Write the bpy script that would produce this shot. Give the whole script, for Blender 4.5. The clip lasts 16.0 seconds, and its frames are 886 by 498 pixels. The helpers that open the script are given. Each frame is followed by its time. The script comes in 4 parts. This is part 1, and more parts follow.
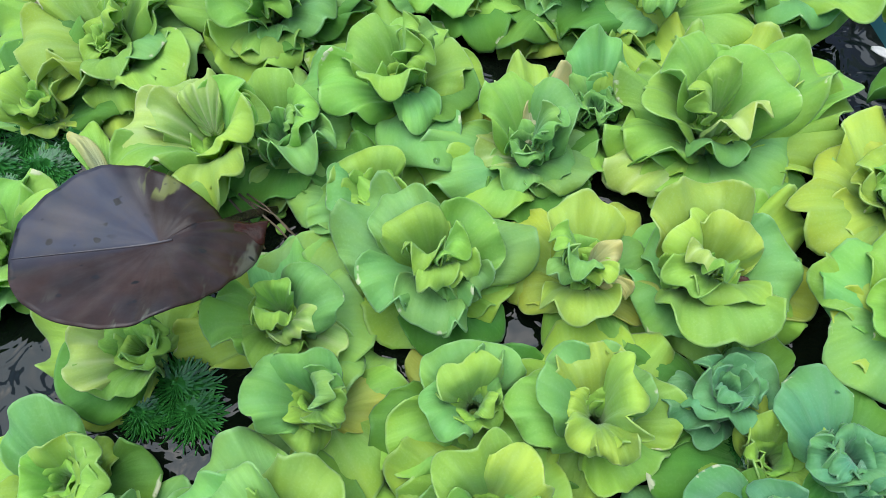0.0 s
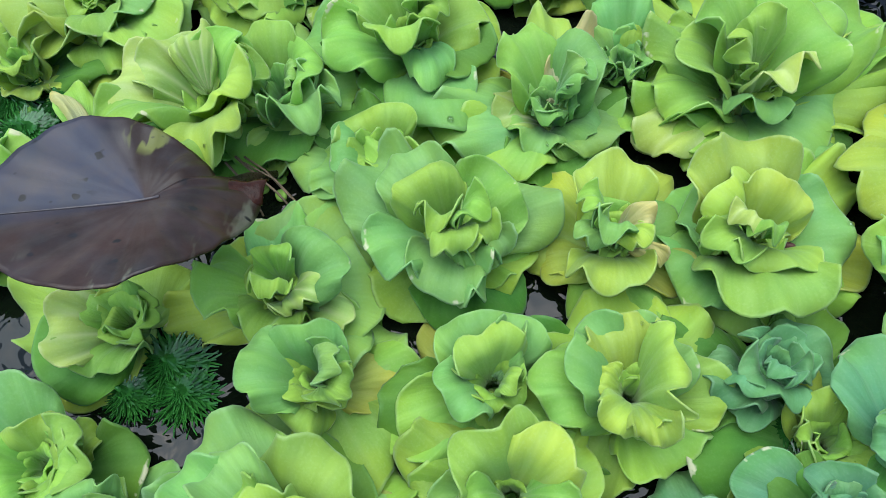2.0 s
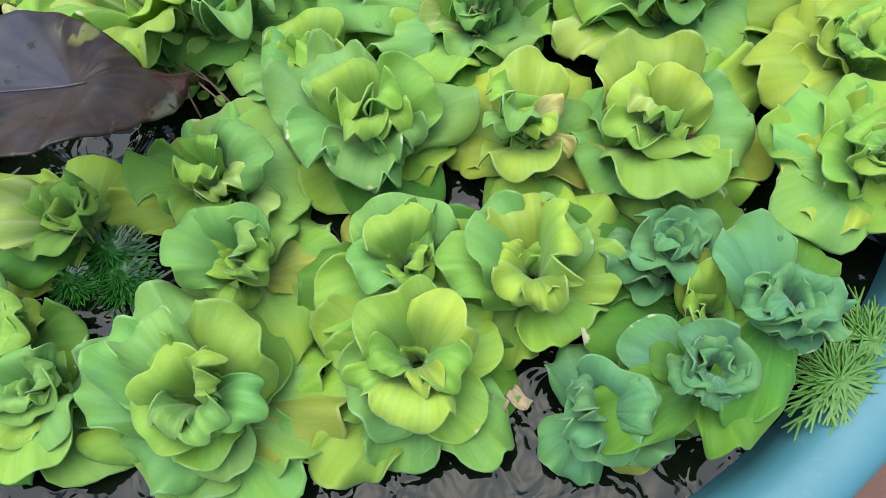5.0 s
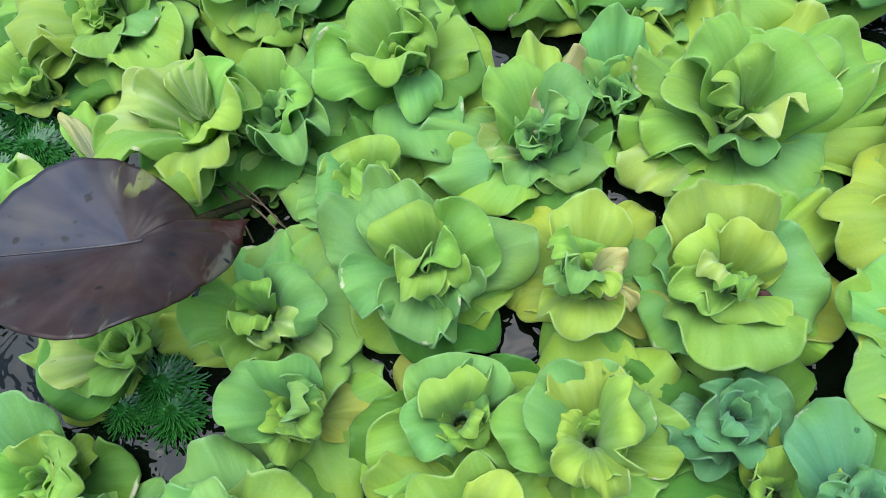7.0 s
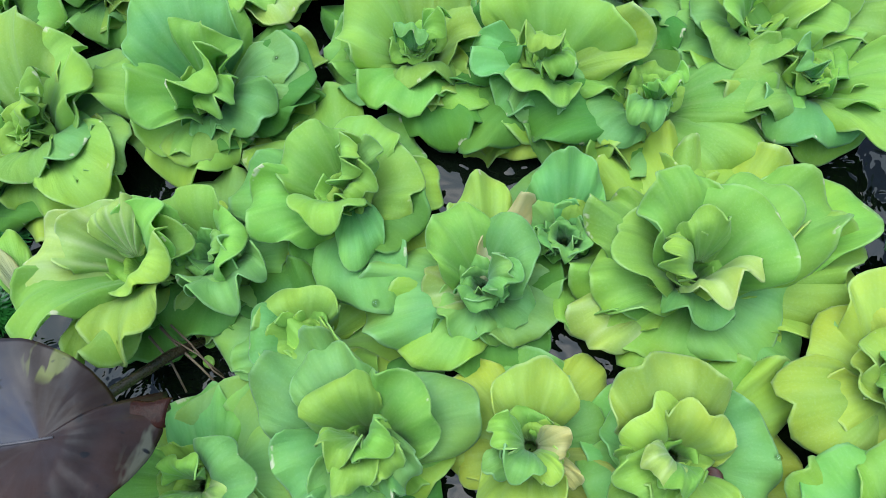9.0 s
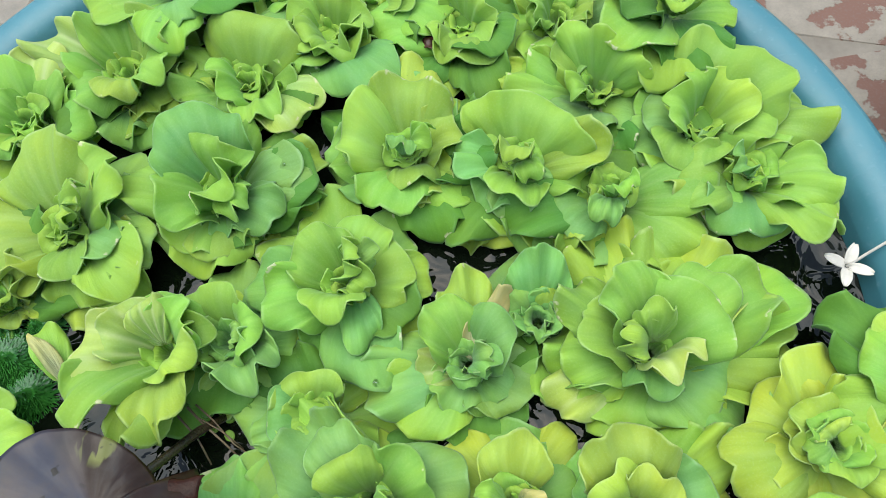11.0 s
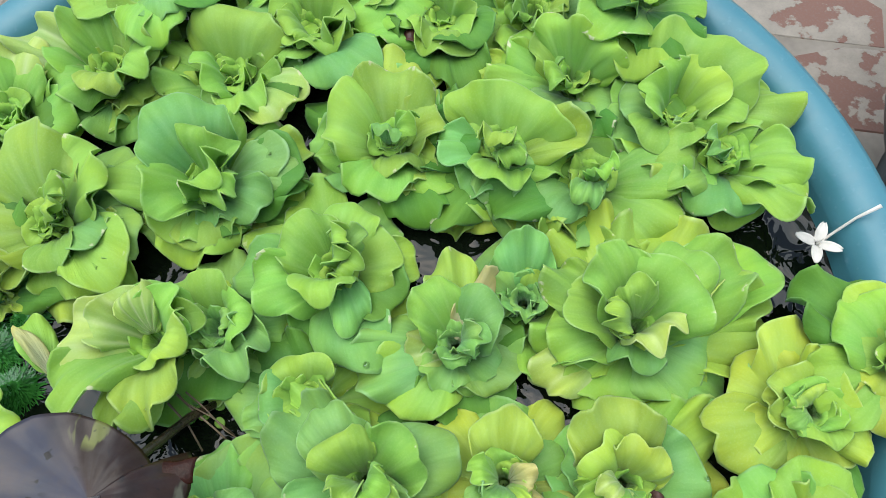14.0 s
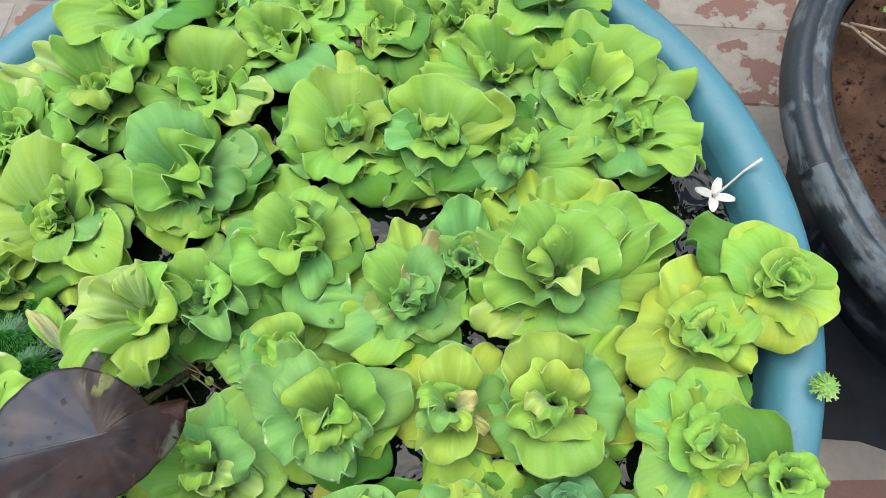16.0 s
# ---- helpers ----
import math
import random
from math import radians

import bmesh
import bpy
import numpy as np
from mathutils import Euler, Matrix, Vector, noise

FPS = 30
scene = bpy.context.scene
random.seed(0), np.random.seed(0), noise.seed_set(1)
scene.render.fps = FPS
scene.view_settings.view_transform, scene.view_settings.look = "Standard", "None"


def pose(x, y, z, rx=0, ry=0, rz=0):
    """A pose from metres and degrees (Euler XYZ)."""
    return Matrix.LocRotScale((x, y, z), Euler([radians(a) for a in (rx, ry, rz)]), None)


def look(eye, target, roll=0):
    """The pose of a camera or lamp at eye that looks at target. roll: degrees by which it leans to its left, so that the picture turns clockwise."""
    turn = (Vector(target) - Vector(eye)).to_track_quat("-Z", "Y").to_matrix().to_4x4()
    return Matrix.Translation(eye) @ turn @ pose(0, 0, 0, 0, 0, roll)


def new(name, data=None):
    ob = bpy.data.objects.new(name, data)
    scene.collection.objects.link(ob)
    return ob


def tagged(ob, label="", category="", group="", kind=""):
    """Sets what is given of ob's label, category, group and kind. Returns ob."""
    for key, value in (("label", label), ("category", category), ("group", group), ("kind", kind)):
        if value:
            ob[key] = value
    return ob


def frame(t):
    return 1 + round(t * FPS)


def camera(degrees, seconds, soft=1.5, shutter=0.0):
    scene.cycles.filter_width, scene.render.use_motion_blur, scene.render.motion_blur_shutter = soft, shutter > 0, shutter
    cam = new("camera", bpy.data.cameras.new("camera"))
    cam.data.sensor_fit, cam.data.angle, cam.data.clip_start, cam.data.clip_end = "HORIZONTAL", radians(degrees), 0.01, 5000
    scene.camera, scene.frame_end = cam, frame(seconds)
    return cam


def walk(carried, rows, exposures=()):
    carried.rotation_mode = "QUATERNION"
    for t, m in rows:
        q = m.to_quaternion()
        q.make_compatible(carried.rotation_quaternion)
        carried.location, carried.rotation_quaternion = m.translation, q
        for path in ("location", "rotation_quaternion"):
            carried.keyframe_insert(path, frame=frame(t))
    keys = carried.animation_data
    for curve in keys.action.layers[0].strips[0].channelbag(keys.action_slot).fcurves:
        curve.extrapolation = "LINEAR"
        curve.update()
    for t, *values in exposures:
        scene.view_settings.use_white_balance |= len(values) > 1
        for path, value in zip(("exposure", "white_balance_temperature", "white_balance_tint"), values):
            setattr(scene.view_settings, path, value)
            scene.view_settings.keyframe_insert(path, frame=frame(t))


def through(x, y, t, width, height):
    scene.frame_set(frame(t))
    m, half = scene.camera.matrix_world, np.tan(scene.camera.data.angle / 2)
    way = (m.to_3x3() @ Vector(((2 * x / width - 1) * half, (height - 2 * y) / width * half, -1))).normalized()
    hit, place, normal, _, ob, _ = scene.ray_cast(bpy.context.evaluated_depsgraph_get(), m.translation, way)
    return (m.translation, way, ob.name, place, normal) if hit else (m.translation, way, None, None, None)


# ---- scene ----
cam = camera(62.0, 16.0, 0.5)
PATH = [
    (0, (0.011, -0.243, 0.631), (-0.034, 0.628, -1.169), -7.0),
    (0.5, (0.01, -0.241, 0.618), (-0.045, 0.64, -1.177), -7.6),
    (1, (0.006, -0.24, 0.602), (-0.04, 0.64, -1.193), -7.1),
    (1.5, (0.007, -0.242, 0.593), (-0.051, 0.638, -1.201), -7.7),
    (2, (0.002, -0.244, 0.589), (-0.05, 0.632, -1.209), -7.4),
    (2.5, (0.001, -0.246, 0.585), (-0.069, 0.611, -1.221), -8.5),
    (3, (0.006, -0.257, 0.584), (-0.051, 0.608, -1.219), -7.6),
    (3.5, (0.017, -0.277, 0.588), (-0.061, 0.597, -1.209), -8.6),
    (4, (0.034, -0.288, 0.575), (-0.069, 0.583, -1.222), -9.8),
    (4.2, (0.043, -0.297, 0.57), (-0.068, 0.567, -1.231), -10.7),
    (6.3, (0.051, -0.276, 0.624), (-0.003, 0.475, -1.229), -8.0),
    (6.5, (0.045, -0.262, 0.618), (-0.037, 0.503, -1.228), -9.8),
    (7, (0.043, -0.208, 0.614), (-0.147, 0.55, -1.227), -15.7),
    (7.5, (0.049, -0.166, 0.608), (-0.152, 0.531, -1.256), -17.7),
    (8, (0.056, -0.139, 0.621), (-0.183, 0.544, -1.244), -21.3),
    (8.5, (0.066, -0.113, 0.624), (-0.156, 0.568, -1.244), -20.1),
    (9, (0.073, -0.104, 0.629), (-0.099, 0.567, -1.247), -15.9),
    (9.5, (0.077, -0.108, 0.656), (-0.114, 0.591, -1.208), -17.2),
    (10, (0.081, -0.099, 0.681), (-0.071, 0.615, -1.181), -15.2),
    (10.2, (0.086, -0.089, 0.694), (-0.081, 0.63, -1.165), -15.8),
    (12.3, (0.073, -0.104, 0.708), (-0.024, 0.646, -1.143), -11.3),
    (12.5, (0.072, -0.107, 0.711), (-0.023, 0.646, -1.139), -11.1),
    (13, (0.066, -0.107, 0.709), (-0.076, 0.637, -1.142), -15.3),
    (13.5, (0.068, -0.11, 0.711), (-0.045, 0.65, -1.135), -12.9),
    (14, (0.07, -0.111, 0.704), (0.009, 0.653, -1.144), -9.1),
    (14.5, (0.061, -0.109, 0.699), (-0.004, 0.659, -1.146), -10.2),
    (15, (0.063, -0.118, 0.724), (-0.028, 0.675, -1.11), -11.9),
    (15.5, (0.086, -0.147, 0.741), (0.019, 0.65, -1.093), -11.4),
    (16, (0.106, -0.18, 0.761), (0.051, 0.629, -1.067), -12.0),
]
EXPOSURES = [(0.0, 0.94, 6590, 8), (4.2, 0.94, 6640, 9), (6.5, 0.94, 8090, 13), (7.0, 0.92, 6540, 9), (8.0, 0.92, 6790, 6), (9.0, 0.90, 6240, 5), (9.5, 0.92, 6240, 5), (10.0, 0.96, 6590, 6),
             (12.5, 0.90, 7500, 7), (13.5, 0.91, 7450, 7), (14.0, 0.91, 7050, 8), (14.5, 0.91, 7050, 7), (15.5, 0.97, 6950, 10), (16.0, 0.97, 7250, 10)]
walk(cam, [(t, look(eye, target, roll)) for t, eye, target, roll in PATH], EXPOSURES)

# ---- light ----
world = bpy.data.worlds.new("world")
scene.world = world
world.use_nodes = True
wn = world.node_tree.nodes
sky = wn.new("ShaderNodeTexSky")
sky.sky_type = "NISHITA"
sky.sun_disc = False
sky.sun_elevation, sky.sun_rotation = radians(80), radians(-32)
sky.air_density, sky.dust_density, sky.ozone_density = 1.0, 1.6, 1.0
wn["Background"].inputs["Strength"].default_value = 0.15
world.node_tree.links.new(sky.outputs["Color"], wn["Background"].inputs["Color"])
sun = new("sun", bpy.data.lights.new("sun", "SUN"))
sun.data.energy, sun.data.angle, sun.data.color = 2.2, radians(75), (0.79, 0.905, 1.0)
sun.matrix_world = look((-0.25, 0.40, 2.9), (0, 0, 0.2))

# ---- materials ----
WATER = 0.215


class Nodes:
    """Short calls for building a node material."""

    def __init__(self, name):
        self.mat = bpy.data.materials.new(name)
        self.mat.use_nodes = True
        self.tree = self.mat.node_tree
        self.bsdf = self.tree.nodes["Principled BSDF"]
        self.out = self.tree.nodes["Material Output"]

    def add(self, kind, **values):
        node = self.tree.nodes.new("ShaderNode" + kind)
        if "operation" in values:
            node.operation = values["operation"]
        if "blend_type" in values:
            node.blend_type = values["blend_type"]
        return node

    def link(self, a, b):
        self.tree.links.new(a, b)

    def coords(self, kind="Object"):
        return self.add("TexCoord").outputs[kind]

    def noise(self, vec, scale, detail=4.0, rough=0.55, distort=0.0):
        n = self.add("TexNoise")
        self.link(vec, n.inputs["Vector"])
        n.inputs["Scale"].default_value = scale
        n.inputs["Detail"].default_value = detail
        n.inputs["Roughness"].default_value = rough
        n.inputs["Distortion"].default_value = distort
        return n.outputs["Fac"]

    def math(self, op, a, b=None, c=None, clamp=False):
        n = self.add("Math", operation=op)
        n.use_clamp = clamp
        for i, v in enumerate((a, b, c)):
            if v is None:
                continue
            if isinstance(v, (int, float)):
                n.inputs[i].default_value = v
            else:
                self.link(v, n.inputs[i])
        return n.outputs[0]

    def span(self, value, a, b, lo=0.0, hi=1.0):
        n = self.add("MapRange")
        self.link(value, n.inputs["Value"])
        n.inputs["From Min"].default_value, n.inputs["From Max"].default_value = a, b
        n.inputs["To Min"].default_value, n.inputs["To Max"].default_value = lo, hi
        return n.outputs["Result"]

    def mix(self, fac, a, b, mode="MIX"):
        n = self.add("MixRGB", blend_type=mode)
        for i, v in zip(("Fac", "Color1", "Color2"), (fac, a, b)):
            if isinstance(v, (int, float)):
                n.inputs[i].default_value = v
            elif isinstance(v, tuple):
                n.inputs[i].default_value = (*v, 1)
            else:
                self.link(v, n.inputs[i])
        return n.outputs[0]

    def bump(self, height, strength, metres):
        n = self.add("Bump")
        n.inputs["Strength"].default_value = strength
        n.inputs["Distance"].default_value = metres
        self.link(height, n.inputs["Height"])
        self.link(n.outputs["Normal"], self.bsdf.inputs["Normal"])
        return n

    def set(self, **values):
        for key, value in values.items():
            socket = self.bsdf.inputs[key.replace("_", " ")]
            if isinstance(value, (int, float)):
                socket.default_value = value
            elif isinstance(value, tuple):
                socket.default_value = (*value, 1)
            else:
                self.link(value, socket)
        return self.mat


def lettuce_material(name, colour, pale, through=0.33, veins=0.20):
    """Velvety water lettuce leaf: parallel veins fanning from a paler base, a light margin, mottling."""
    m = Nodes(name)
    uv = m.add("UVMap")
    part_uv = m.add("SeparateXYZ")
    m.link(uv.outputs["UV"], part_uv.inputs[0])
    u, v = part_uv.outputs["X"], part_uv.outputs["Y"]
    obj = m.coords()
    rand = m.add("ObjectInfo").outputs["Random"]
    v_bent = m.math("ADD", v, m.math("MULTIPLY", m.noise(obj, 60.0, 2.0), 0.02))
    vein = m.math("POWER", m.math("ABSOLUTE", m.math("SINE", m.math("MULTIPLY", v_bent, 25.0))), 9.0)
    fade = m.span(u, 0.15, 1.0, 1.0, 0.15)
    vein = m.math("MULTIPLY", vein, fade)
    blotch = m.noise(obj, 38.0, 3.0)
    fine = m.noise(obj, 700.0, 3.0)
    cool = tuple(c * k for c, k in zip(colour, (0.84, 0.96, 1.40)))
    warm = tuple(c * k for c, k in zip(colour, (1.14, 1.05, 0.80)))
    rib_vec = m.add("CombineXYZ")
    m.link(m.math("MULTIPLY", v_bent, 34.0), rib_vec.inputs[0])
    m.link(m.math("MULTIPLY", u, 1.6), rib_vec.inputs[1])
    m.link(m.math("MULTIPLY", rand, 50.0), rib_vec.inputs[2])
    ribs = m.noise(rib_vec.outputs[0], 1.0, 2.0)
    base = m.mix(m.span(m.math("ADD", m.math("MULTIPLY", blotch, 0.6), m.math("MULTIPLY", u, 0.26)), 0.28, 0.64), cool, warm)
    base = m.mix(1.0, base, m.mix(m.span(ribs, 0.3, 0.7), (0.90, 0.92, 0.88), (1.08, 1.06, 1.10)), "MULTIPLY")
    hsv = m.add("HueSaturation")
    m.link(base, hsv.inputs["Color"])
    m.link(m.math("ADD", m.math("MULTIPLY", rand, 0.03), 0.485), hsv.inputs["Hue"])
    m.link(m.math("ADD", m.math("MULTIPLY", m.math("FRACT", m.math("MULTIPLY", rand, 7.13)), 0.26), 0.88), hsv.inputs["Value"])
    ripe = m.math("MULTIPLY", m.span(u, 0.35, 1.0), m.span(m.noise(obj, 26.0, 2.0), 0.35, 0.65), clamp=True)
    turned = m.mix(ripe, hsv.outputs["Color"], m.mix(1.0, hsv.outputs["Color"], (1.16, 1.04, 0.85), "MULTIPLY"))
    col = m.mix(m.math("MULTIPLY", vein, veins), turned, pale)
    col = m.mix(m.span(u, 0.35, 0.02, 0.0, 0.65), col, pale)
    rim = m.span(u, 0.965, 0.99, 0.0, 0.5)
    col = m.mix(m.math("MULTIPLY", rim, m.span(m.noise(obj, 90.0), 0.35, 0.65)), col, pale)
    col = m.mix(m.math("ADD", m.math("MULTIPLY", m.span(fine, 0.5, 0.72), 0.12), 0.03), col, pale)
    torn = m.math("MULTIPLY", m.span(u, 0.945, 0.968), m.math("MULTIPLY", m.span(m.noise(obj, 75.0, 3.0), 0.62, 0.66), m.math("GREATER_THAN", m.math("FRACT", m.math("MULTIPLY", rand, 3.71)), 0.55)))
    col = m.mix(m.math("MULTIPLY", torn, 0.8), col, (0.72, 0.68, 0.45))
    m.set(Base_Color=col, Roughness=m.span(blotch, 0.2, 0.8, 0.55, 0.72), Specular_IOR_Level=0.28)
    m.bsdf.inputs["Sheen Weight"].default_value = 0.22
    m.bsdf.inputs["Sheen Roughness"].default_value = 0.4
    m.bsdf.inputs["Sheen Tint"].default_value = (0.8, 1.0, 0.8, 1)
    b = m.bump(m.math("ADD", m.math("ADD", m.math("MULTIPLY", vein, -0.35), m.math("MULTIPLY", ribs, 0.8)), m.math("ADD", m.math("MULTIPLY", fine, 0.15), m.math("ADD", m.math("MULTIPLY", m.noise(obj, 170.0, 3.0), 0.35), m.math("MULTIPLY", blotch, 0.25)))), 0.6, 0.0012)
    glow = m.add("BsdfTranslucent")
    m.link(m.mix(1.0, col, (1.05, 1.0, 0.55), "MULTIPLY"), glow.inputs["Color"])
    m.link(b.outputs["Normal"], glow.inputs["Normal"])
    blend = m.add("MixShader")
    blend.inputs[0].default_value = through
    m.link(m.bsdf.outputs[0], blend.inputs[1])
    m.link(glow.outputs[0], blend.inputs[2])
    m.link(blend.outputs[0], m.out.inputs["Surface"])
    return m.mat


TONES = {
    "g": lettuce_material("green_leaf", (0.249, 0.470, 0.067), (0.487, 0.667, 0.277)),
    "y": lettuce_material("yellow_green_leaf", (0.340, 0.515, 0.068), (0.544, 0.690, 0.340)),
    "b": lettuce_material("blue_green_leaf", (0.196, 0.429, 0.100), (0.392, 0.606, 0.297)),
    "t": lettuce_material("sea_green_leaf", (0.114, 0.323, 0.125), (0.295, 0.485, 0.290)),
    "p": lettuce_material("pale_leaf", (0.375, 0.525, 0.116), (0.683, 0.727, 0.411), veins=0.75),
    "d": lettuce_material("deep_green_leaf", (0.093, 0.268, 0.034), (0.212, 0.424, 0.138)),
    "c": lettuce_material("cream_leaf", (0.54, 0.52, 0.20), (0.66, 0.62, 0.34)),
    "o": lettuce_material("old_leaf", (0.311, 0.403, 0.071), (0.538, 0.551, 0.221)),
}


def mottled(name, dark, light, scale, rough=0.6, bump=0.3, metres=0.002, metal=0.0, spec=0.5):
    """A plain material varied at two scales with a fine relief."""
    m = Nodes(name)
    obj = m.coords()
    big, small = m.noise(obj, scale, 5.0), m.noise(obj, scale * 9, 4.0)
    fac = m.math("ADD", m.math("MULTIPLY", big, 0.7), m.math("MULTIPLY", small, 0.3))
    m.set(Base_Color=m.mix(m.span(fac, 0.32, 0.68), dark, light), Roughness=m.span(small, 0.3, 0.7, rough - 0.08, rough + 0.08), Metallic=metal, Specular_IOR_Level=spec)
    m.bump(fac, bump, metres)
    return m.mat


def water_material():
    m = Nodes("pond_water")
    obj = m.coords()
    murk = m.noise(obj, 9.0, 4.0)
    m.set(Base_Color=m.mix(m.span(murk, 0.3, 0.7), (0.0015, 0.003, 0.0015), (0.006, 0.009, 0.005)), Roughness=0.015, IOR=1.33)
    m.bump(m.noise(obj, 48.0, 2.0, 0.45, 0.8), 0.9, 0.005)
    return m.mat


def dark_leaf_material():
    """Wet, dead lily pad: purple-brown, veins fanning from the sinus, olive algae runs, grey silt spots, gloss broken by dried film."""
    m = Nodes("dead_leaf")
    uv = m.add("UVMap")
    xyz = m.add("SeparateXYZ")
    m.link(uv.outputs["UV"], xyz.inputs[0])
    a, r = xyz.outputs["X"], xyz.outputs["Y"]
    obj = m.coords()
    blotch, fine = m.noise(obj, 38.0, 5.0), m.noise(obj, 240.0, 4.0)
    col = m.mix(m.span(blotch, 0.35, 0.65), (0.012, 0.005, 0.003), (0.034, 0.015, 0.010))
    rays = m.add("CombineXYZ")
    m.link(m.math("MULTIPLY", a, 26.0), rays.inputs[0])
    m.link(m.math("MULTIPLY", r, 1.2), rays.inputs[1])
    fan = m.noise(rays.outputs[0], 1.0, 4.0, 0.6)
    col = m.mix(m.span(fan, 0.50, 0.72, 0.0, 0.2), col, (0.060, 0.045, 0.045))
    # Blue-grey sky reflection on the far half, painted into the base colour.
    sky_sheen = m.math("MULTIPLY", m.span(m.noise(obj, 44.0, 6.0, 0.62), 0.22, 0.62), m.math("MULTIPLY", m.span(a, 0.19, 0.27), m.span(a, 0.47, 0.42)))
    col = m.mix(m.math("MULTIPLY", sky_sheen, 0.6), col, (0.030, 0.042, 0.070))
    # Darker brown over the sector beside the sinus.
    brown_sector = m.math("MULTIPLY", m.math("MULTIPLY", m.span(a, 0.25, 0.20), m.span(r, 0.1, 0.35)), 0.85)
    col = m.mix(brown_sector, col, (0.018, 0.008, 0.004))
    drips = m.add("Mapping")
    m.link(obj, drips.inputs["Vector"])
    drips.inputs["Scale"].default_value = (150.0, 38.0, 1.0)
    runs = m.math("MULTIPLY", m.span(m.noise(drips.outputs[0], 1.0, 2.0), 0.52, 0.58), m.math("MULTIPLY", m.math("MULTIPLY", m.span(a, 0.13, 0.15), m.span(a, 0.225, 0.20)), m.span(r, 0.55, 0.68)))
    col = m.mix(m.math("MULTIPLY", runs, 0.8), col, (0.13, 0.14, 0.03))
    spots = m.math("MULTIPLY", m.span(m.noise(drips.outputs[0], 0.8, 3.0), 0.58, 0.66), m.math("MULTIPLY", m.span(r, 0.72, 0.9), m.span(a, 0.5, 0.56)))
    col = m.mix(m.math("MULTIPLY", spots, 0.6), col, (0.11, 0.11, 0.075))
    pits = m.math("MULTIPLY", m.span(m.noise(obj, 120.0, 1.0), 0.70, 0.74), m.span(r, 0.3, 0.45))
    col = m.mix(pits, col, (0.004, 0.003, 0.003))
    film = m.math("ADD", m.math("MULTIPLY", fan, 0.35), m.math("MULTIPLY", m.noise(obj, 44.0, 6.0, 0.62), 0.65))
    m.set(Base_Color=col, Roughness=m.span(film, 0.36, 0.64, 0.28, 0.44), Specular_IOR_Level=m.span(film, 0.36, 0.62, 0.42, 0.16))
    m.bump(m.math("ADD", m.math("ADD", m.math("MULTIPLY", fine, 0.2), m.math("MULTIPLY", fan, 0.2)), m.math("MULTIPLY", blotch, 0.5)), 0.35, 0.0012)
    return m.mat


def tub_material():
    m = Nodes("blue_plastic")
    obj = m.coords()
    big, fine = m.noise(obj, 7.0, 5.0), m.noise(obj, 160.0, 4.0)
    col = m.mix(m.span(big, 0.3, 0.7), (0.036, 0.150, 0.185), (0.062, 0.205, 0.235))
    col = m.mix(m.math("MULTIPLY", m.span(fine, 0.60, 0.75), 0.16), col, (0.24, 0.34, 0.38))
    m.set(Base_Color=col, Roughness=m.span(fine, 0.3, 0.7, 0.38, 0.55))
    m.bump(fine, 0.2, 0.001)
    return m.mat


def rubber_material():
    """Old tyre rubber, wet-dark, with dry grey streaks that run round the ring."""
    m = Nodes("tyre_rubber")
    obj = m.coords()
    split = m.add("SeparateXYZ")
    m.link(obj, split.inputs[0])
    x, y, z = split.outputs["X"], split.outputs["Y"], split.outputs["Z"]
    ring = m.add("CombineXYZ")
    m.link(m.math("MULTIPLY", m.math("ARCTAN2", y, x), 2.6), ring.inputs[0])
    m.link(m.math("MULTIPLY", m.math("SQRT", m.math("ADD", m.math("MULTIPLY", x, x), m.math("MULTIPLY", y, y))), 46.0), ring.inputs[1])
    m.link(m.math("MULTIPLY", z, 18.0), ring.inputs[2])
    streak, patch, fine = m.noise(ring.outputs[0], 1.6, 5.0, 0.6, 0.3), m.noise(obj, 24.0, 4.0, 0.55, 0.4), m.noise(obj, 260.0, 4.0)
    dry = m.math("ADD", m.math("MULTIPLY", streak, 0.62), m.math("MULTIPLY", patch, 0.38))
    col = m.mix(m.span(dry, 0.50, 0.57), (0.014, 0.018, 0.020), (0.088, 0.102, 0.108))
    col = m.mix(m.math("MULTIPLY", m.span(fine, 0.55, 0.75), 0.12), col, (0.16, 0.16, 0.15))
    m.set(Base_Color=col, Roughness=m.span(dry, 0.45, 0.6, 0.34, 0.62), Specular_IOR_Level=0.4)
    m.bump(m.math("ADD", m.math("MULTIPLY", dry, 0.4), m.math("MULTIPLY", fine, 0.2)), 0.3, 0.002)
    return m.mat


